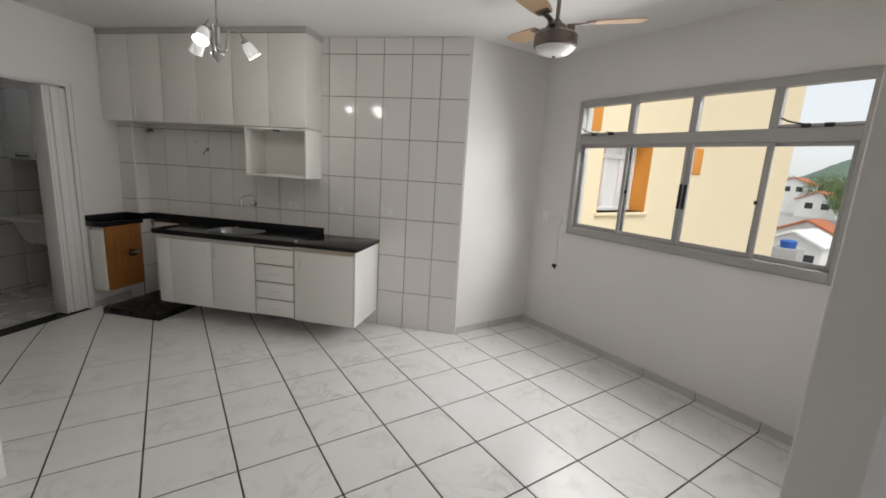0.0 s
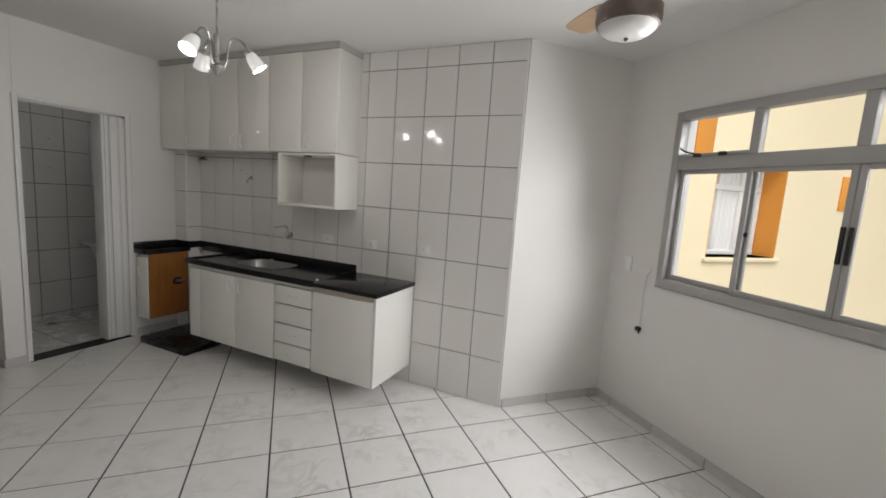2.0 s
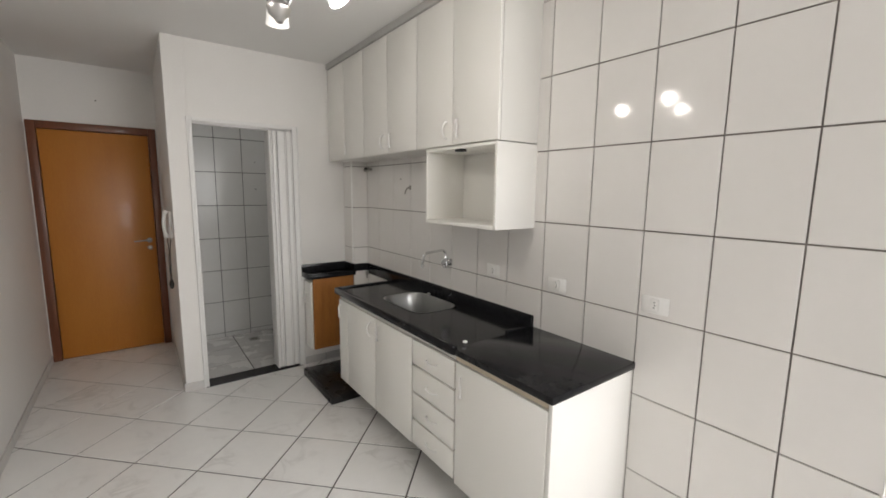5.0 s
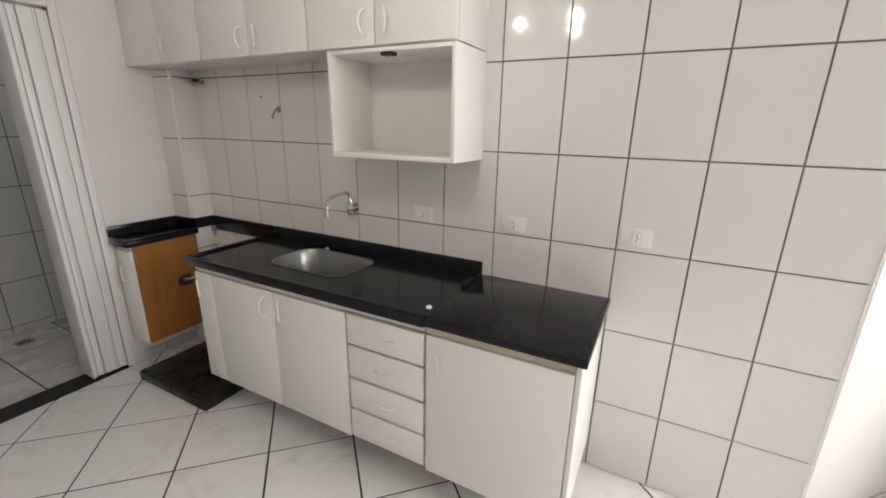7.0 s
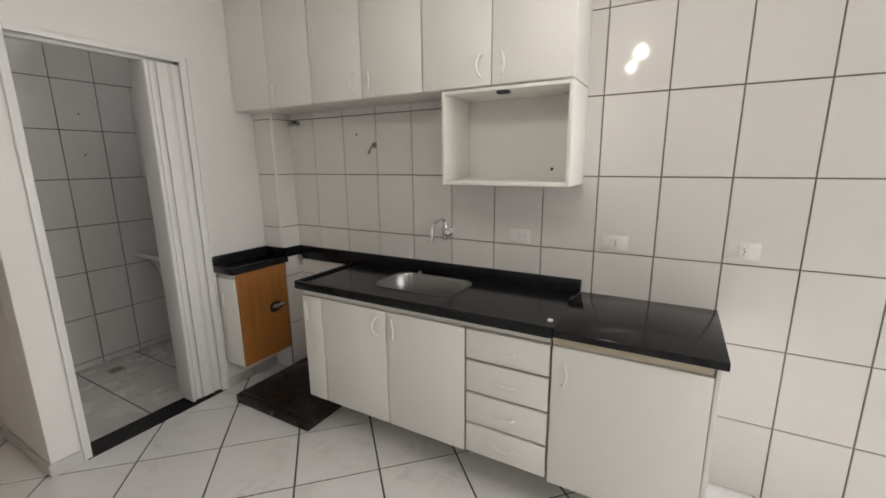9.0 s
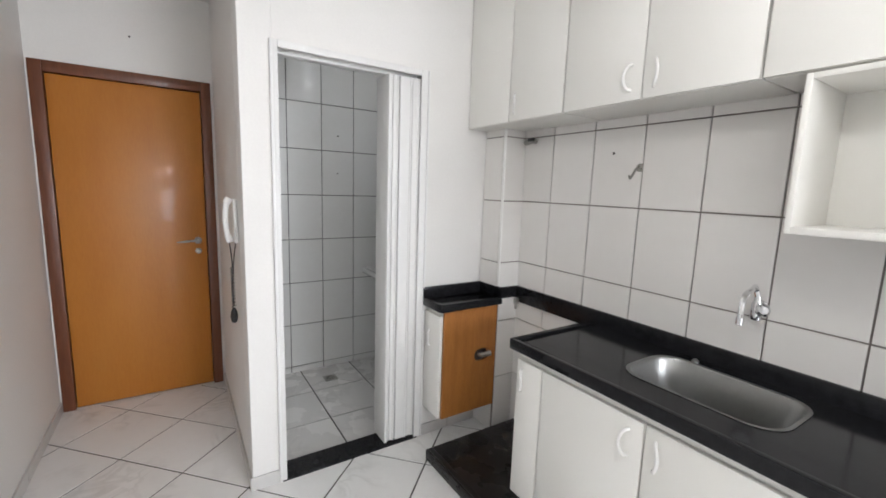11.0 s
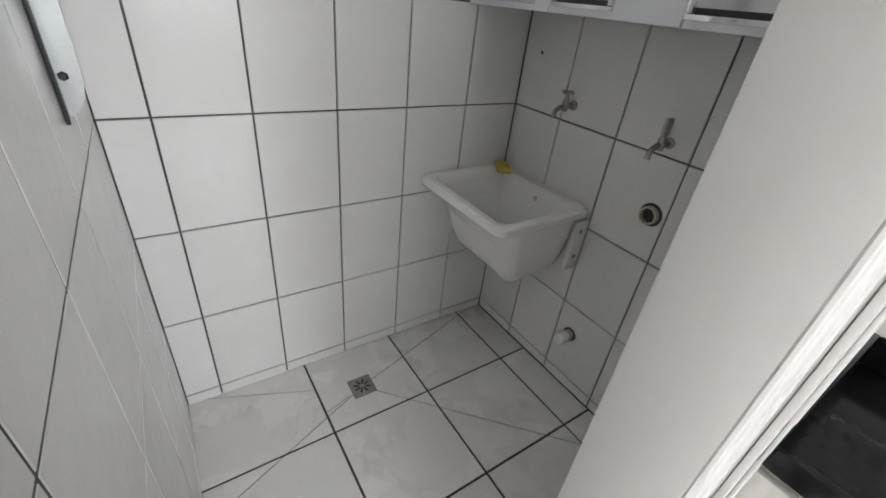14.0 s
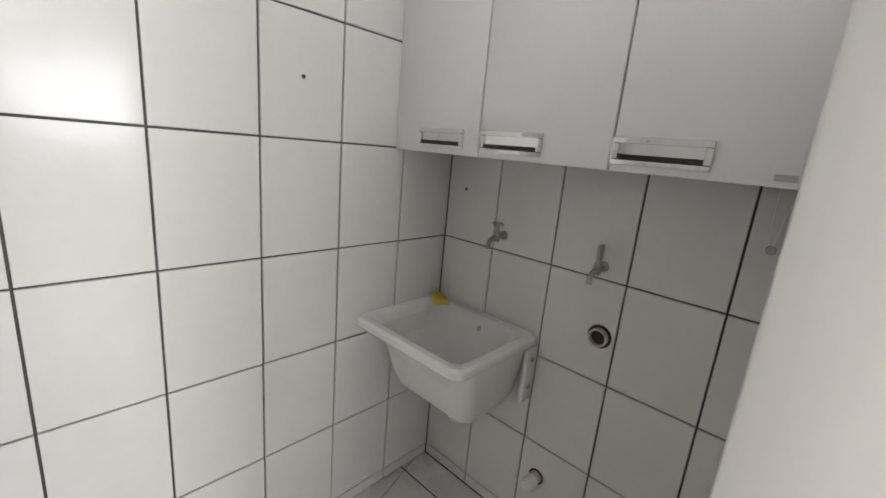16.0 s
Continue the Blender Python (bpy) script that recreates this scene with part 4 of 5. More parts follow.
wall_pipe(-3.842, 0.223, 0.024, 0.060, "capped pipe stub low on the tiled wall", True)

# wall cabinet over the tank
LCY, LCZ = 4.118, 1.403
lc = thing("laundry_cabinet", pose(-4.434, LCY, LCZ), "white three-door laundry wall cabinet with chrome handles", "cabinet")
part("body", block((0.002, 0.020, 0.0), (1.142, 0.270, 0.70), 0.002), COOL_LAMINATE, lc)
for a, b, h0, h1 in ((0.002, 0.380, 0.125, 0.325), (0.383, 0.782, 0.392, 0.600), (0.785, 1.142, 0.786, 0.992)):
    d = part("door", block((a, 0, 0.0), (b - 0.002, 0.018, 0.70), 0.003), COOL_LAMINATE, lc)
    hz0, hz1 = 0.016, 0.078
    bm = bmesh.new()
    box(bm, (h0, -0.010, hz1 - 0.014), (h1, 0.0, hz1), 0.003)
    box(bm, (h0, -0.010, hz0), (h1, 0.0, hz0 + 0.012), 0.003)
    box(bm, (h0, -0.010, hz0 + 0.012), (h0 + 0.016, 0.0, hz1 - 0.014), 0.003)
    box(bm, (h1 - 0.016, -0.010, hz0 + 0.012), (h1, 0.0, hz1 - 0.014), 0.003)
    h = part("handle", bm, CHROME, d, "chrome shell handle")
    # black strip paints the shade in the hollow of the handle
    part("handle_recess", block((h0 + 0.016, -0.002, hz0 + 0.012), (h1 - 0.016, -0.0005, hz0 + 0.024)), BLACK_PLASTIC, h)
    part("handle_plate", block((h0 + 0.016, -0.004, hz0 + 0.024), (h1 - 0.016, -0.0005, hz1 - 0.014)), CHROME, h)
part("badge", block((1.095, -0.003, 0.012), (1.130, -0.0005, 0.024), 0.001), GREY_TRIM, lc)
hw = thing("hanging_cord", pose(-3.335, YB, 1.255), "thin hanging cord with a small ring below the cabinet", "cord")
part("cord", tube(bmesh.new(), arc([(0.03, -0.01, 0.17), (0.010, -0.012, 0.07), (0.0, -0.012, 0.0), (-0.012, -0.012, 0.06), (-0.012, -0.01, 0.17)], 5), 0.002, 6), WHITE_PLASTIC, hw)
part("ring", lathe(bmesh.new(), [(0.010, -0.004), (0.012, 0.0), (0.010, 0.004)], 12, pose(0, -0.012, -0.008, 90, 0, 0)), OLD_CHROME, hw)
dr = thing("floor_drain", pose(-4.209, 3.62, -0.0455), "square metal floor drain grate", "drain")
bm = block((-0.05, -0.05, -0.004), (0.05, 0.05, 0.003), 0.002)
part("grate", bm, OLD_CHROME, dr)
# near-black chips on top of the grate paint the shade of its openings
for i in range(8):
    a = i * 45
    part("slot", block((0.012, -0.004, 0.0031), (0.036, 0.004, 0.0036)), HOLE_SHADE_AND_ANCHOR, dr, "", False, pose(0, 0, 0, 0, 0, a + 20))

# bare ceiling bulb, lit
LBX, LBY = -3.52, 3.77
lb_lamp = thing("bulb_lamp", pose(LBX, LBY, CEIL), "lit bare bulb in a white ceiling holder", "ceiling lamp")
part("holder", lathe(bmesh.new(), [(0.050, -0.001), (0.050, -0.012), (0.030, -0.03), (0.022, -0.06), (0.020, -0.07)], 20), WHITE_PLASTIC, lb_lamp)
part("bulb", lathe(bmesh.new(), [(0.014, -0.068), (0.018, -0.085), (0.032, -0.115), (0.034, -0.135), (0.024, -0.160), (0.003, -0.172)], 20), BULB, lb_lamp, "lit white bulb")
lamp("laundry_light", "POINT", pose(LBX, LBY, CEIL - 0.215), 0.6, (0.98, 0.98, 0.97), 0.04)

# nail and plastic anchors left in the walls


def anchor(m, label):
    a = thing("wall_anchor", m, label, "wall anchor", "old wall anchors")
    part("anchor", lathe(bmesh.new(), [(0.006, 0), (0.006, 0.002), (0.003, 0.003)], 10), HOLE_SHADE_AND_ANCHOR, a)


anchor(pose(-4.452, 2.45, 2.36, 0, 90, 0), "small dark nail hole above the entrance door")
for y, z in ((3.760, 1.585), (3.763, 1.88)):
    anchor(pose(-4.4338, y, z, 0, 90, 0), "dark plastic anchor in the laundry tiles")
anchor(pose(-4.338, 4.4235, 1.268, 90, 0, 0), "dark plastic anchor in the laundry tiles")
anchor(pose(-2.335, 4.384, 1.681, 90, 0, 0), "dark plastic anchor in the kitchen tiles")

# drying rack bracket on the laundry's side wall
rk = thing("wall_rack", pose(-4.08, 2.9940, 1.150), "grey metal drying rack bracket on the laundry wall", "rack")
bm = bmesh.new()
side = [(0.0005, 0.0), (0.020, 0.014), (0.034, 0.036), (0.040, 0.070), (0.040, 0.66), (0.0005, 0.66)]
fr, bk = ([bm.verts.new((x, y, z)) for y, z in side] for x in (0.0, -0.004))
bm.faces.new(fr)
bm.faces.new(bk[::-1])
for i in range(len(side)):
    j = (i + 1) % len(side)
    bm.faces.new((fr[i], fr[j], bk[j], bk[i]))
part("plate", bm, RACK, rk, "pale grey metal plate", False)
part("flange", block((0.0, 0.0005, 0.0), (0.030, 0.004, 0.66), 0.0015), RACK, rk)
part("edge_strip", block((0.030, 0.0005, 0.0), (0.038, 0.007, 0.66), 0.002), BLACK_PLASTIC, rk, "dark rubber edge")
for y, z in ((0.014, 0.075), (0.026, 0.225), (0.026, 0.345)):
    part("bolt", lathe(bmesh.new(), [(0.008, 0), (0.008, 0.004), (0.005, 0.007)], 6, pose(0.0005, y, z, 0, 90, 0)), BLACK_PLASTIC, rk, "dark bolt head")
part("rail", block((0.040, 0.008, 0.205), (0.42, 0.018, 0.215), 0.003), GREY_TRIM, rk)

# ---------------------------------------------------------------- outside

setting("ground", block((-400, -400, -3.6), (400, 400, -3.5)), CONCRETE, "pale ground round the buildings", "ground")
setting("road", block((14, -200, -3.499), (26, 200, -3.47)), ASPHALT, "grey asphalt street", "road", R45)

# the wing opposite, at right angles to the window
wing = thing("apartment_wing", R45 @ pose(4.60, 3.80, -3.5), "cream apartment wing with orange window recesses", "building")
E1 = 14.1 - 4.6
OU0, OU1, OZ0, OZ1 = 6.72 - 4.6, 8.03 - 4.6, 1.03 + 3.5, 2.26 + 3.5
bm = bmesh.new()
box(bm, (0, 0, 0), (OU0, 0.35, 9.5))
box(bm, (OU1, 0, 0), (E1, 0.35, 9.5))
box(bm, (OU0, 0, 0), (OU1, 0.35, OZ0))
box(bm, (OU0, 0, OZ1), (OU1, 0.35, 9.5))
box(bm, (0, 0.35, 0), (E1, 6.0, 9.5))
part("wall", bm, CREAM, wing, smooth=False)
part("roof", block((-0.2, -0.4, 9.5), (E1 + 0.4, 6.2, 9.7), 0.02), CONCRETE, wing)
part("reveal", block((OU1 - 0.012, 0.002, OZ0), (OU1 - 0.002, 0.348, OZ1)), ORANGE, wing, "orange painted reveal")
part("reveal", block((OU0 + 0.002, 0.002, OZ0), (OU0 + 0.012, 0.348, OZ1)), ORANGE, wing, "orange painted reveal")
part("sill", block((OU0 - 0.05, -0.05, OZ0 - 0.05), (OU1 + 0.05, 0.30, OZ0), 0.01), CREAM, wing)
nw = part("window", block((OU0 + 0.02, 0.330, OZ0), (OU1 - 0.02, 0.346, OZ1)), DARK_GLASS, wing, "curtained window")
for a, b in ((OU0 + 0.02, OU0 + 0.07), (OU0 + 0.44, OU0 + 0.50), (OU0 + 0.86, OU0 + 0.92), (OU1 - 0.07, OU1 - 0.02)):
    part("frame", block((a, 0.28, OZ0), (b, 0.33, OZ1), 0.006), HOUSE, nw)
part("band", block((6.28 - 4.6, -0.03, OZ1 - 0.02), (6.56 - 4.6, 0.0, OZ1 + 2.4), 0.004), ORANGE, wing, "orange painted band")
for a, b in ((OZ0, OZ0 + 0.06), (OZ0 + 0.86, OZ0 + 0.93), (OZ1 - 0.06, OZ1)):
    part("frame", block((OU0 + 0.02, 0.275, a), (OU1 - 0.02, 0.325, b), 0.006), HOUSE, nw)
bm = bmesh.new()
N = 60
cv = [[bm.verts.new((OU0 + 0.05 + (OU1 - OU0 - 0.1) * k / N, 0.315 + 0.008 * math.sin(k * 1.7), z)) for k in range(N + 1)] for z in (OZ0 + 0.05, OZ1 - 0.04)]
for k in range(N):
    bm.faces.new((cv[0][k], cv[0][k + 1], cv[1][k + 1], cv[1][k]))
part("curtain", bm, CURTAIN, nw, "white hanging curtain")
vent = part("vent", block((9.22 - 4.6, -0.02, 1.73 + 3.5), (9.70 - 4.6, 0.0, 2.21 + 3.5), 0.005), ORANGE, wing, "orange vent panel")


def house(u, v, w, d, h, label, ang=0, roof=None):
    """A small house with a gabled tile roof, in u and v."""
    t = thing("house", R45 @ pose(u, v, -3.5, 0, 0, ang), label, "house", "houses down the street")
    bm = block((-w / 2, -d / 2, 0), (w / 2, d / 2, h))
    a = [bm.verts.new((x, y, z)) for x in (-w / 2, w / 2) for y, z in ((-d / 2, h), (d / 2, h), (0, h + d * 0.25))]
    bm.faces.new(a[:3])
    bm.faces.new(a[3:])
    part("wall", bm, HOUSE, t, smooth=False)
    for s in (-1, 1):
        r = math.degrees(math.atan2(0.25, 0.5))
        part("roof", block((-w / 2 - 0.4, 0, 0.0), (w / 2 + 0.4, d * 0.62, 0.16), 0.02), roof or ROOF, t, m=pose(0, 0, h + d * 0.25 + 0.02, -r, 0, 0 if s > 0 else 180))
    for y in (-d * 0.22, d * 0.18):
        for z in (h - 1.7,):
            wd = part("window", block((-w / 2 - 0.02, y - 0.6, z), (-w / 2 - 0.005, y + 0.6, z + 1.1)), DARK_GLASS, t)
            part("frame", block((-w / 2 - 0.05, y - 0.66, z - 0.06), (-w / 2 - 0.02, y + 0.66, z), 0.01), HOUSE, wd)
    return t


house(121, 35.0, 6, 5.6, 6.3, "white house with an orange tiled roof")
house(40, 10.2, 4, 3.4, 1.25, "low white shed with a pale roof", roof=HOUSE)
house(47, 11.6, 3, 4.2, 1.5, "low white house with an orange roof")
house(105, 26.0, 7, 6, 3.4, "white house with an orange tiled roof")
wl = thing("yard_wall", R45 @ pose(27, 4, -3.5), "pale concrete yard wall along the street", "wall")
part("wall", block((0, -14, 0), (0.2, 14, 1.3), 0.02), CONCRETE, wl)
tk = thing("water_tank", R45 @ pose(29.5, 7.95, -3.5), "blue plastic water tank on a stand", "tank")
part("stand", block((-0.6, -0.6, 0), (0.6, 0.6, 1.9), 0.02), CONCRETE, tk)
part("tank", lathe(bmesh.new(), [(0.34, 1.9), (0.38, 2.22), (0.39, 2.25), (0.30, 2.33), (0.1, 2.36)], 24), BLUE, tk)


def tree(u, v, h, label, seed):
    r = random.Random(seed)
    t = thing("tree", R45 @ pose(u, v, -3.5), label, "tree", "street trees")
    bm = bmesh.new()
    tube(bm, arc([(0, 0, 0), (0.08, 0.05, h * 0.25), (0.0, 0.1, h * 0.5), (0.1, 0.0, h * 0.75)], 4), [0.16] * 4 + [0.12] * 4 + [0.07] * 5, 8)
    for k in range(5):
        a = r.uniform(0, 6.28)
        tube(bm, [(0, 0.05, h * (0.4 + 0.06 * k)), (h * 0.22 * math.cos(a), h * 0.22 * math.sin(a), h * (0.6 + 0.06 * k))], 0.05, 6)
    part("trunk", bm, FRAME_WOOD, t)
    verts, faces = [], []
    for k in range(1400):
        a, e = r.uniform(0, 6.28), r.uniform(-1, 1)
        q = r.uniform(0.40, 1.0) * h * 0.42 * (1 + 0.35 * noise.noise(Vector((math.cos(a) * 2, math.sin(a) * 2, e * 2 + seed))))
        c = Vector((q * math.cos(a) * math.sqrt(1 - e * e), q * math.sin(a) * math.sqrt(1 - e * e), h * 0.56 + q * e * 0.95))
        s = r.uniform(0.10, 0.24)
        x = Vector((r.gauss(0, 1), r.gauss(0, 1), r.gauss(0, 1))).normalized()
        y = x.orthogonal().normalized()
        i = len(verts)
        verts += [c - x * s, c + y * s * 0.6, c + x * s, c - y * s * 0.6]
        faces.append((i, i + 1, i + 2, i + 3))
    me = bpy.data.meshes.new("crown")
    me.from_pydata(verts, [], faces)
    me.materials.append(FOLIAGE)
    o = new("crown", me)
    o.parent = t
    return t


for i, (u, v, h) in enumerate(((92, 19.5, 7.5), (97, 21.0, 8), (80, 16.0, 6.5), (110, 24.0, 9), (72, 13.0, 7), (118, 30, 9), (128, 31, 10), (100, 17.5, 6.5), (88, 15.0, 6), (130, 40, 9))):
    tree(u, v, h, "leafy green street tree", i + 3)
# wooded hill
bm = bmesh.new()
GX, GY = 36, 60
grid = []
for i in range(GX + 1):
    row = []
    for j in range(GY + 1):
        u, v = 150 + 200 * i / GX, -120 + 320 * j / GY
        hgt = 15 * math.exp(-((u - 240) / 60) ** 2 - ((v - 50) / 17) ** 2) + 8 * math.exp(-((u - 250) / 60) ** 2 - ((v - 5) / 70) ** 2)
        hgt += 1.6 * noise.noise(Vector((u * 0.12, v * 0.12, 0))) + 1.2 * noise.noise(Vector((u * 0.4, v * 0.4, 3)))
        row.append(bm.verts.new((u, v, -3.8 + max(0, hgt))))
    grid.append(row)
for i in range(GX):
    for j in range(GY):
        bm.faces.new((grid[i][j], grid[i + 1][j], grid[i + 1][j + 1], grid[i][j + 1]))
setting("backdrop_hill", bm, HAZY_HILL, "distant wooded green hill", "hill", R45, True)

# ---------------------------------------------------------------- tile pieces


def tile_mesh(name, pts, h, inset, mat):
    """A flat piece with a slightly eased top edge; pts go round counter-clockwise in x and y, top at z = 0."""
    c = sum((Vector((*p, 0)) for p in pts), Vector()) / len(pts)
    bm = bmesh.new()
    lo = [bm.verts.new((x, y, -h)) for x, y in pts]
    mid = [bm.verts.new((x, y, -inset)) for x, y in pts]
    up = []
    for x, y in pts:
        d = c - Vector((x, y, 0))
        up.append(bm.verts.new(Vector((x, y, 0)) + d.normalized() * inset * 1.4))
    for a, b in ((lo, mid), (mid, up)):
        for i in range(len(pts)):
            j = (i + 1) % len(pts)
            bm.faces.new((a[i], a[j], b[j], b[i]))
    bm.faces.new(up)
    return mesh_of(name, bm, mat)


def clip(poly, a, b, c):
    """The part of the polygon where a x + b y <= c."""
    out = []
    for i, p in enumerate(poly):
        q = poly[(i + 1) % len(poly)]
        dp, dq = a * p[0] + b * p[1] - c, a * q[0] + b * q[1] - c
        if dp <= 0:
            out.append(p)
        if dp * dq < 0:
            t = dp / (dp - dq)
            out.append((p[0] + t * (q[0] - p[0]), p[1] + t * (q[1] - p[1])))
    return out


def area(poly):
    return 0.5 * sum(p[0] * q[1] - q[0] * p[1] for p, q in zip(poly, poly[1:] + poly[:1]))


def piece(name, me, parent, m):
    o = new(name, me)
    o.parent = parent
    o.matrix_basis = m
    return o


jit = random.Random(11)


def drift(x, y):
    """The tiles creep sideways where they run into the hall."""
    k = min(1.0, max(0.0, (-2.5 - x) / 1.2))
    k = k * k * (3 - 2 * k)
    return (x + 0.014 * k, y + 0.043 * k)


# main floor: 0.405 m squares at 45 degrees
S, G2 = 0.405, 0.0046
C45 = math.sqrt(0.5)
full = tile_mesh("floor_tile", [(G2, G2), (S - G2, G2), (S - G2, S - G2), (G2, S - G2)], 0.010, 0.0012, FLOOR_TILE)
U00, V00 = 3.836, 2.220
for i in range(-18, 3):
    for j in range(-14, 9):
        u, v = U00 + i * S, V00 + j * S
        quad = [(u + G2, v + G2), (u + S - G2, v + G2), (u + S - G2, v + S - G2), (u + G2, v + S - G2)]
        world_q = [drift(C45 * (a - b), C45 * (a + b)) for a, b in quad]
        p = world_q
        cx, cy = sum(q[0] for q in p) / 4, sum(q[1] for q in p) / 4
        p = clip(p, C45, C45, 4.330)                      # window wall
        if cx < -2.0 and cy > 2.893 and cx + cy > -0.25:
            p = clip(p, -1, 0, 3.112)                     # laundry front
        elif cx < -2.9:
            p = clip(p, 0, 1, 2.892)                      # hall
        p = clip(p, -1, 0, 4.448)
        if len(p) < 3:
            continue
        hall = clip(p, 0, -1, -1.962)
        if min(q[0] for q in p) < -1.298 and min(q[1] for q in p) < 1.962 and max(q[0] for q in p) > -1.298:
            low = clip(clip(p, 0, 1, 1.962), -1, 0, 1.298)
        elif cx < -1.298:
            low = []
            p = hall
        else:
            low = []
        p = clip(clip(p, 0, -1, 1.748), 1, 0, 4.86)
        if len(p) < 3:
            continue
        # on either side of the corner between kitchen and window
        xs_p = [q[0] for q in p]
        if max(xs_p) <= 0.44:
            bits = [clip(p, 0, 1, 4.398)]
        elif min(xs_p) >= 0.44 or max(q[1] for q in p) < 4.0:
            bits = [clip(p, -C45, C45, 2.795)] if min(xs_p) >= 0.44 else [p]
        else:
            bits = [clip(clip(p, 1, 0, 0.44), 0, 1, 4.398), clip(clip(p, -1, 0, -0.44), -C45, C45, 2.795)]
        if len(low) > 2:
            bits = [hall, low]
        bits = [b for b in bits if len(b) > 2 and area(b) > 0.0003]
        dz = jit.uniform(-0.0005, 0.0003)
        for p in bits:
            if abs(area(p) - (S - 2 * G2) ** 2) < 1e-6 and min(q[0] for q in p) > -2.5:
                piece("tile", full, floor, R45 @ pose(u, v, dz))
                continue
            c = (sum(q[0] for q in p) / len(p), sum(q[1] for q in p) / len(p))
            piece("tile", tile_mesh("floor_tile_cut", [(q[0] - c[0], q[1] - c[1]) for q in p], 0.010, 0.0012, FLOOR_TILE), floor, pose(c[0], c[1], dz))

# laundry floor: squares along the walls, cut towards the drain
LX = [-4.452, -4.056, -3.640, -3.254]
LY = [2.984, 3.443, 3.858, 4.270, 4.424]
dx, dy = -4.209, 3.62
cuts = []
for tx, ty in ((-4.452, 3.03), (-4.452, 4.40), (-3.40, 4.398), (-3.95, 3.012)):
    nx, ny = ty - dy, -(tx - dx)
    k = math.hypot(nx, ny)
    cuts.append((nx / k, ny / k, (tx - dx, ty - dy)))
for i in range(3):
    for j in range(4):
        polys = [[(LX[i] + G2, LY[j] + G2), (LX[i + 1] - G2, LY[j] + G2), (LX[i + 1] - G2, LY[j + 1] - G2), (LX[i] + G2, LY[j + 1] - G2)]]
        for nx, ny, way in cuts:
            nxt = []
            for p in polys:
                c = (sum(q[0] for q in p) / len(p) - dx, sum(q[1] for q in p) / len(p) - dy)
                d = [nx * (q[0] - dx) + ny * (q[1] - dy) for q in p]
                ahead = max(way[0] * (q[0] - dx) + way[1] * (q[1] - dy) for q in p) > 0 and way[0] * c[0] + way[1] * c[1] > 0
                if ahead and min(d) < -0.004 and max(d) > 0.004:
                    o = nx * dx + ny * dy
                    nxt += [clip(p, nx, ny, o - 0.0019), clip(p, -nx, -ny, -o - 0.0019)]
                else:
                    nxt.append(p)
            polys = nxt
        for p in polys:
            if len(p) > 2 and area(p) > 0.0002:
                c = (sum(q[0] for q in p) / len(p), sum(q[1] for q in p) / len(p))
                piece("tile", tile_mesh("laundry_tile", [(q[0] - c[0], q[1] - c[1]) for q in p], 0.010, 0.0010, LAUNDRY_FLOOR), laundry_floor, pose(c[0], c[1], -0.046))


def tiled_wall(parent, m, xs, zs, mat, gap=0.0030):
    """Wall tiles between the joint lines xs and zs; m carries x along the wall, y up it, and z out of it."""
    cache = {}
    for a, b in zip(xs, xs[1:]):
        for c, d in zip(zs, zs[1:]):
            key = (round(b - a, 4), round(d - c, 4))
            if key not in cache:
                cache[key] = tile_mesh("wall_tile", [(gap, gap), (b - a - gap, gap), (b - a - gap, d - c - gap), (gap, d - c - gap)], 0.0078, 0.0011, mat)
            piece("tile", cache[key], parent, m @ Matrix.Translation((a, c, jit.uniform(0, 0.0006))) @ pose(0, 0, 0, jit.uniform(-0.10, 0.10), jit.uniform(-0.10, 0.10), 0))


def backing(name, lo, hi, mat, label):
    return setting(name, block(lo, hi), mat, label, "tiled wall")


KZ = [0.0, 0.356, 0.713, 1.070, 1.433, 1.796, 2.159, 2.522, CEIL]
kx = [0.440 - 0.2625 * k for k in range(13)] + [-2.940]
kitchen_tiles = backing("wall_kitchen_tiles", (-2.942, 4.3925, 0.0), (0.4395, 4.3995, CEIL), WALL_GROUT, "white glazed kitchen wall tiles with grey grout")
FACE_S = Matrix(((1, 0, 0, 0), (0, 0, -1, 4.3845), (0, 1, 0, 0), (0, 0, 0, 1)))
tiled_wall(kitchen_tiles, FACE_S, sorted(kx), KZ, WALL_TILE)
# the side of the pipe column and its front
column_front = backing("wall_column_front", (-3.113, 4.2395, 0.0), (-2.943, 4.2465, CEIL), WALL_GROUT, "white glazed tiles on the pipe column")
tiled_wall(column_front, Matrix(((1, 0, 0, 0), (0, 0, -1, 4.2315), (0, 1, 0, 0), (0, 0, 0, 1))), [-3.112, -2.944], KZ, WALL_TILE)
column_side = backing("wall_column_side", (-2.9425, 4.240, 0.0), (-2.9355, 4.392, CEIL), WALL_GROUT, "white glazed tiles on the pipe column")
tiled_wall(column_side, Matrix(((0, 0, 1, -2.9275), (1, 0, 0, 0), (0, 1, 0, 0), (0, 0, 0, 1))), [4.238, 4.386], KZ, WALL_TILE)
setting("column_trim", block((-2.9415, 4.2285, 0.93), (-2.9255, 4.2385, 1.836), 0.002), WHITE_PLASTIC, "white corner bead on the column", "trim")

LZ = [-0.046, 0.006, 0.358, 0.706, 1.056, 1.408, 1.760, 2.112, 2.464, CEIL]
la = backing("wall_laundry_west", (-4.4515, 2.984, -0.05), (-4.4425, 4.4315, CEIL), LAUNDRY_GROUT, "white glazed laundry wall tiles with dark grout")
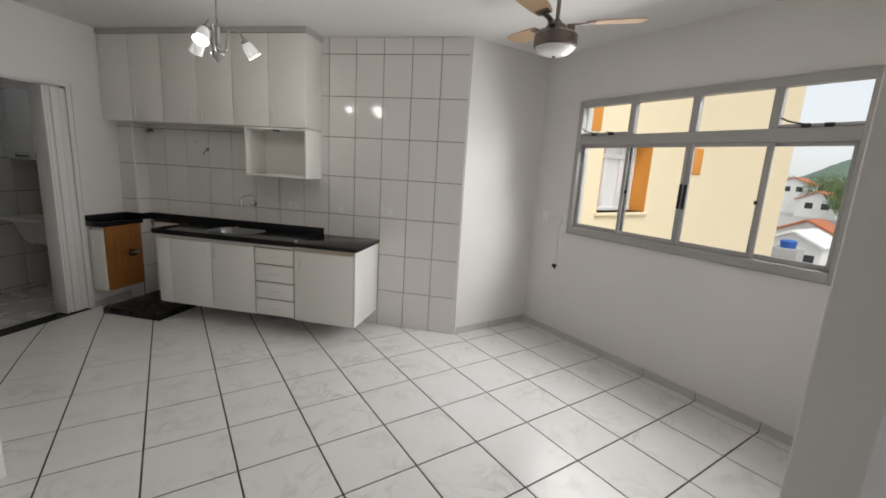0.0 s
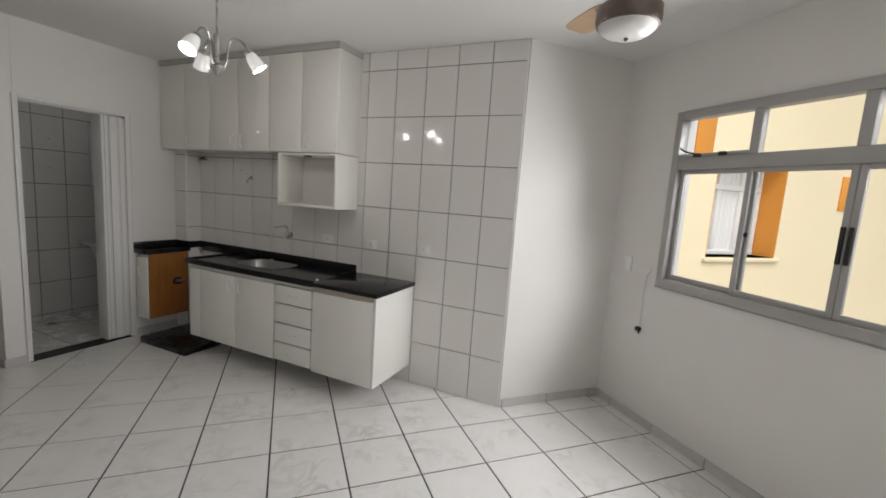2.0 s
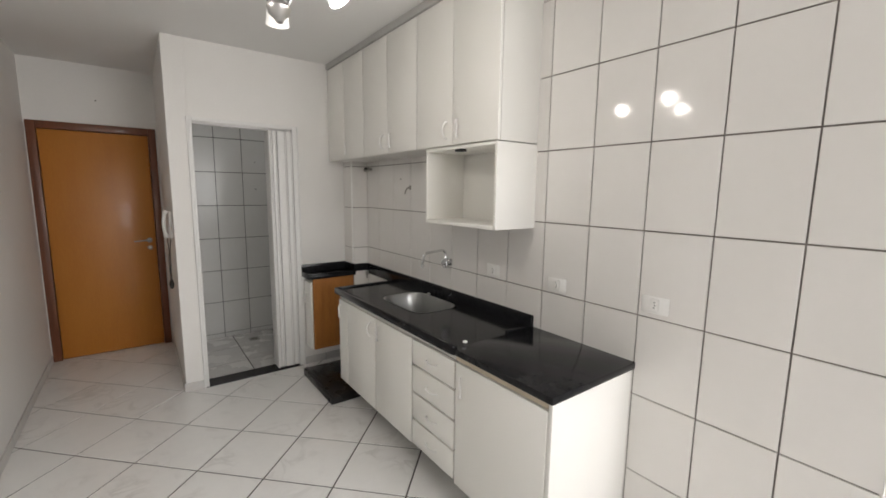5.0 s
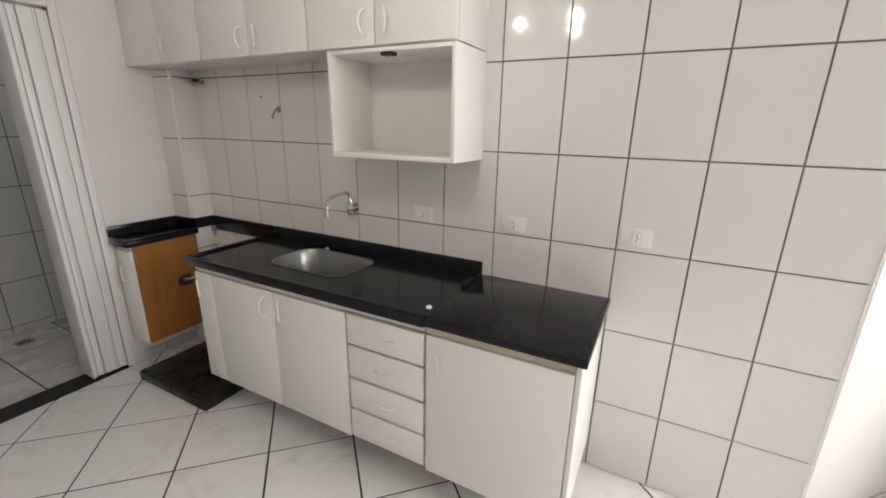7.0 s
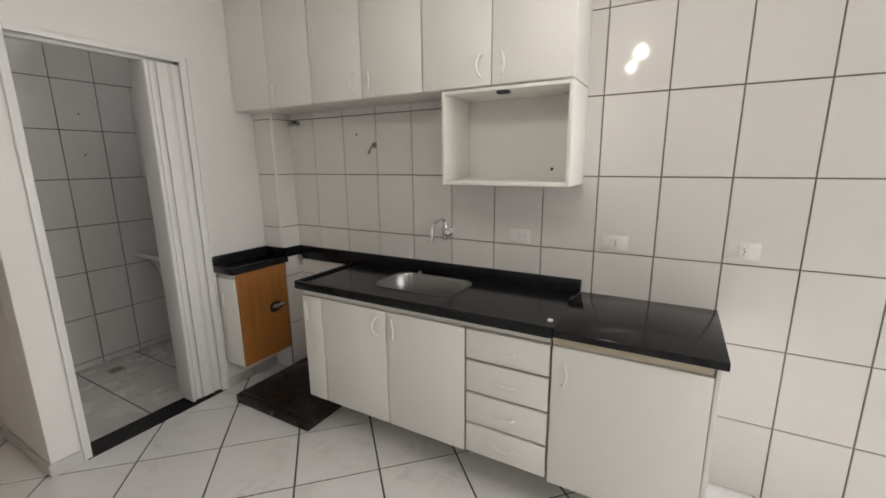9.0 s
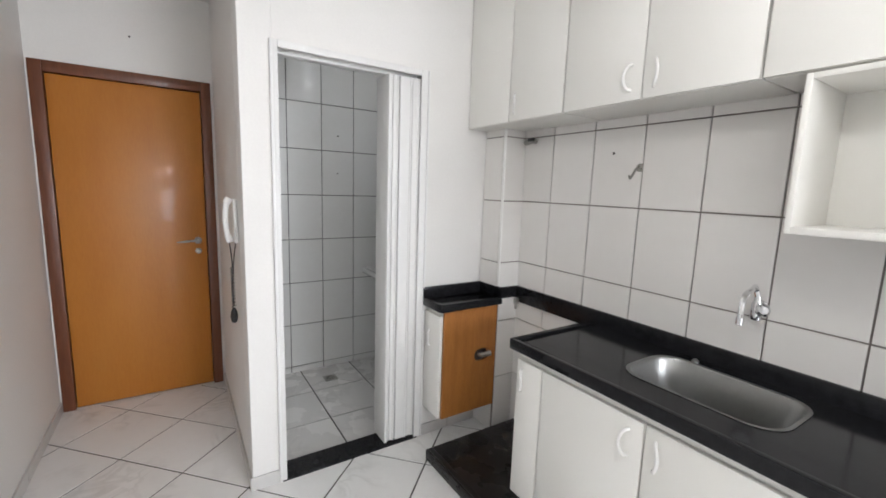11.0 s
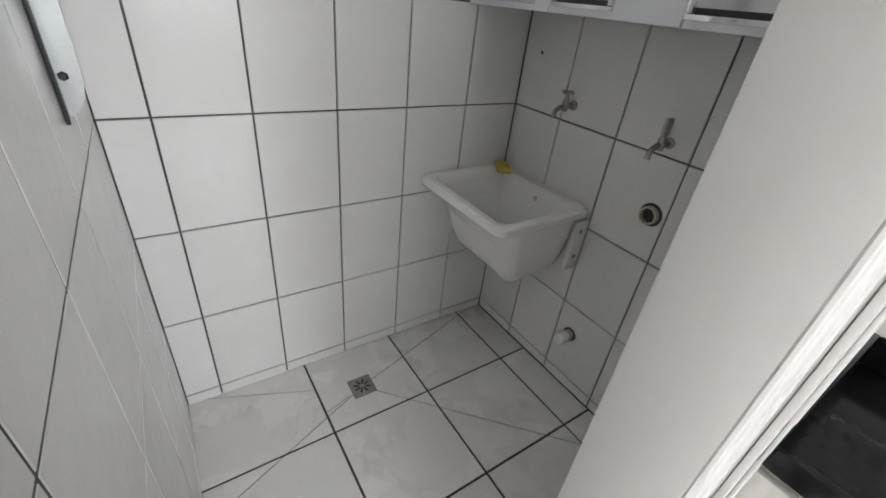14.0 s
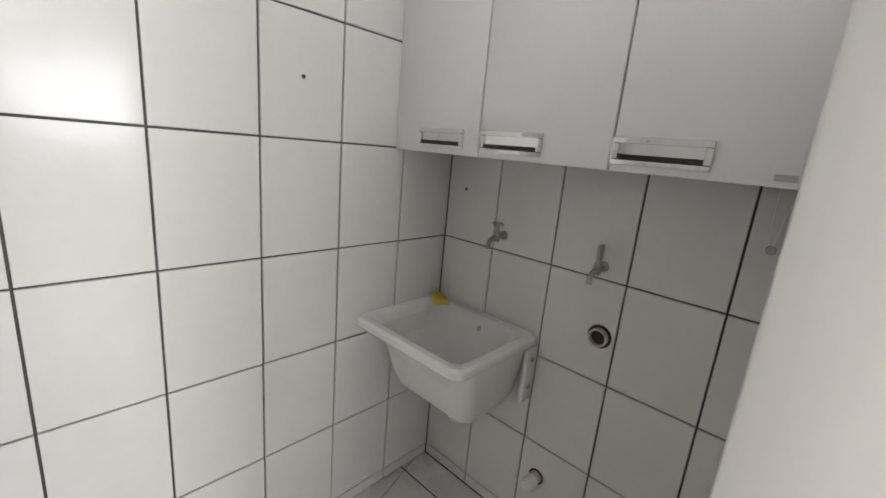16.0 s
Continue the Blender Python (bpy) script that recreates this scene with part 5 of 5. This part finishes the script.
tiled_wall(la, Matrix(((0, 0, 1, -4.4345), (1, 0, 0, 0), (0, 1, 0, 0), (0, 0, 0, 1))), [2.994, 3.114, 3.370, 3.632, 3.894, 4.160, 4.423], LZ, LAUNDRY_TILE, 0.0030)
lb = backing("wall_laundry_north", (-4.4425, 4.4115, -0.05), (-3.2525, 4.4185, CEIL), LAUNDRY_GROUT, "white glazed laundry wall tiles with dark grout")
lb.location.y = 0.0205
tiled_wall(lb, Matrix(((1, 0, 0, 0), (0, 0, -1, 4.4035), (0, 1, 0, 0), (0, 0, 0, 1))), [-4.434, -4.177, -3.918, -3.654, -3.388, -3.254], LZ, LAUNDRY_TILE, 0.0030)
ld = backing("wall_laundry_south", (-4.4425, 2.9845, -0.05), (-3.2525, 2.9926, CEIL), LAUNDRY_GROUT, "white glazed laundry wall tiles with dark grout")
tiled_wall(ld, Matrix(((-1, 0, 0, 0), (0, 0, 1, 2.9935), (0, 1, 0, 0), (0, 0, 0, 1))), [3.254, 3.388, 3.654, 3.918, 4.177, 4.434], LZ, LAUNDRY_TILE, 0.0030)

# baseboards of cut tile
H = 0.068


def baseboard(name, m, cuts_at, label="grey marbled tile baseboard"):
    """m carries x along the wall and y into the room."""
    b = setting(name, block((cuts_at[0] + 0.004, 0.0005, 0.0), (cuts_at[-1] - 0.004, 0.0050, H - 0.004)), GROUT, label, "baseboard", m)
    for a, c in zip(cuts_at, cuts_at[1:]):
        bm = block((a + 0.0024, 0.0008, 0.0005), (c - 0.0024, 0.0110, H), 0.0015, 1)
        part("tile", bm, BASE_TILE, b, smooth=False)


baseboard("baseboard_1", R45 @ Matrix(((0, -1, 0, 4.332), (1, 0, 0, 0), (0, 0, 1, 0), (0, 0, 0, 1))), [0.022, 0.195, 0.600, 1.005, 1.410, 1.815, 2.220, 2.625, 2.784])
baseboard("baseboard_2", R45 @ Matrix(((1, 0, 0, 0), (0, -1, 0, 2.797), (0, 0, 1, 0), (0, 0, 0, 1))), [3.432, 3.836, 4.241, 4.319])
baseboard("baseboard_3", Matrix(((0, 1, 0, -3.114), (1, 0, 0, 0), (0, 0, 1, 0), (0, 0, 0, 1))), [2.883, 3.026])
baseboard("baseboard_4", Matrix(((1, 0, 0, 0), (0, -1, 0, 2.893), (0, 0, 1, 0), (0, 0, 0, 1))), [-4.440, -4.20, -3.80, -3.40, -3.104])
baseboard("baseboard_5", Matrix(((1, 0, 0, 0), (0, 1, 0, 1.96), (0, 0, 1, 0), (0, 0, 0, 1))), [-4.440, -4.10, -3.70, -3.30, -2.90, -2.50, -2.10, -1.70, -1.30])
baseboard("baseboard_6", Matrix(((0, 1, 0, -3.114), (1, 0, 0, 0), (0, 0, 1, 0), (0, 0, 0, 1))), [3.806, 4.02, 4.228])
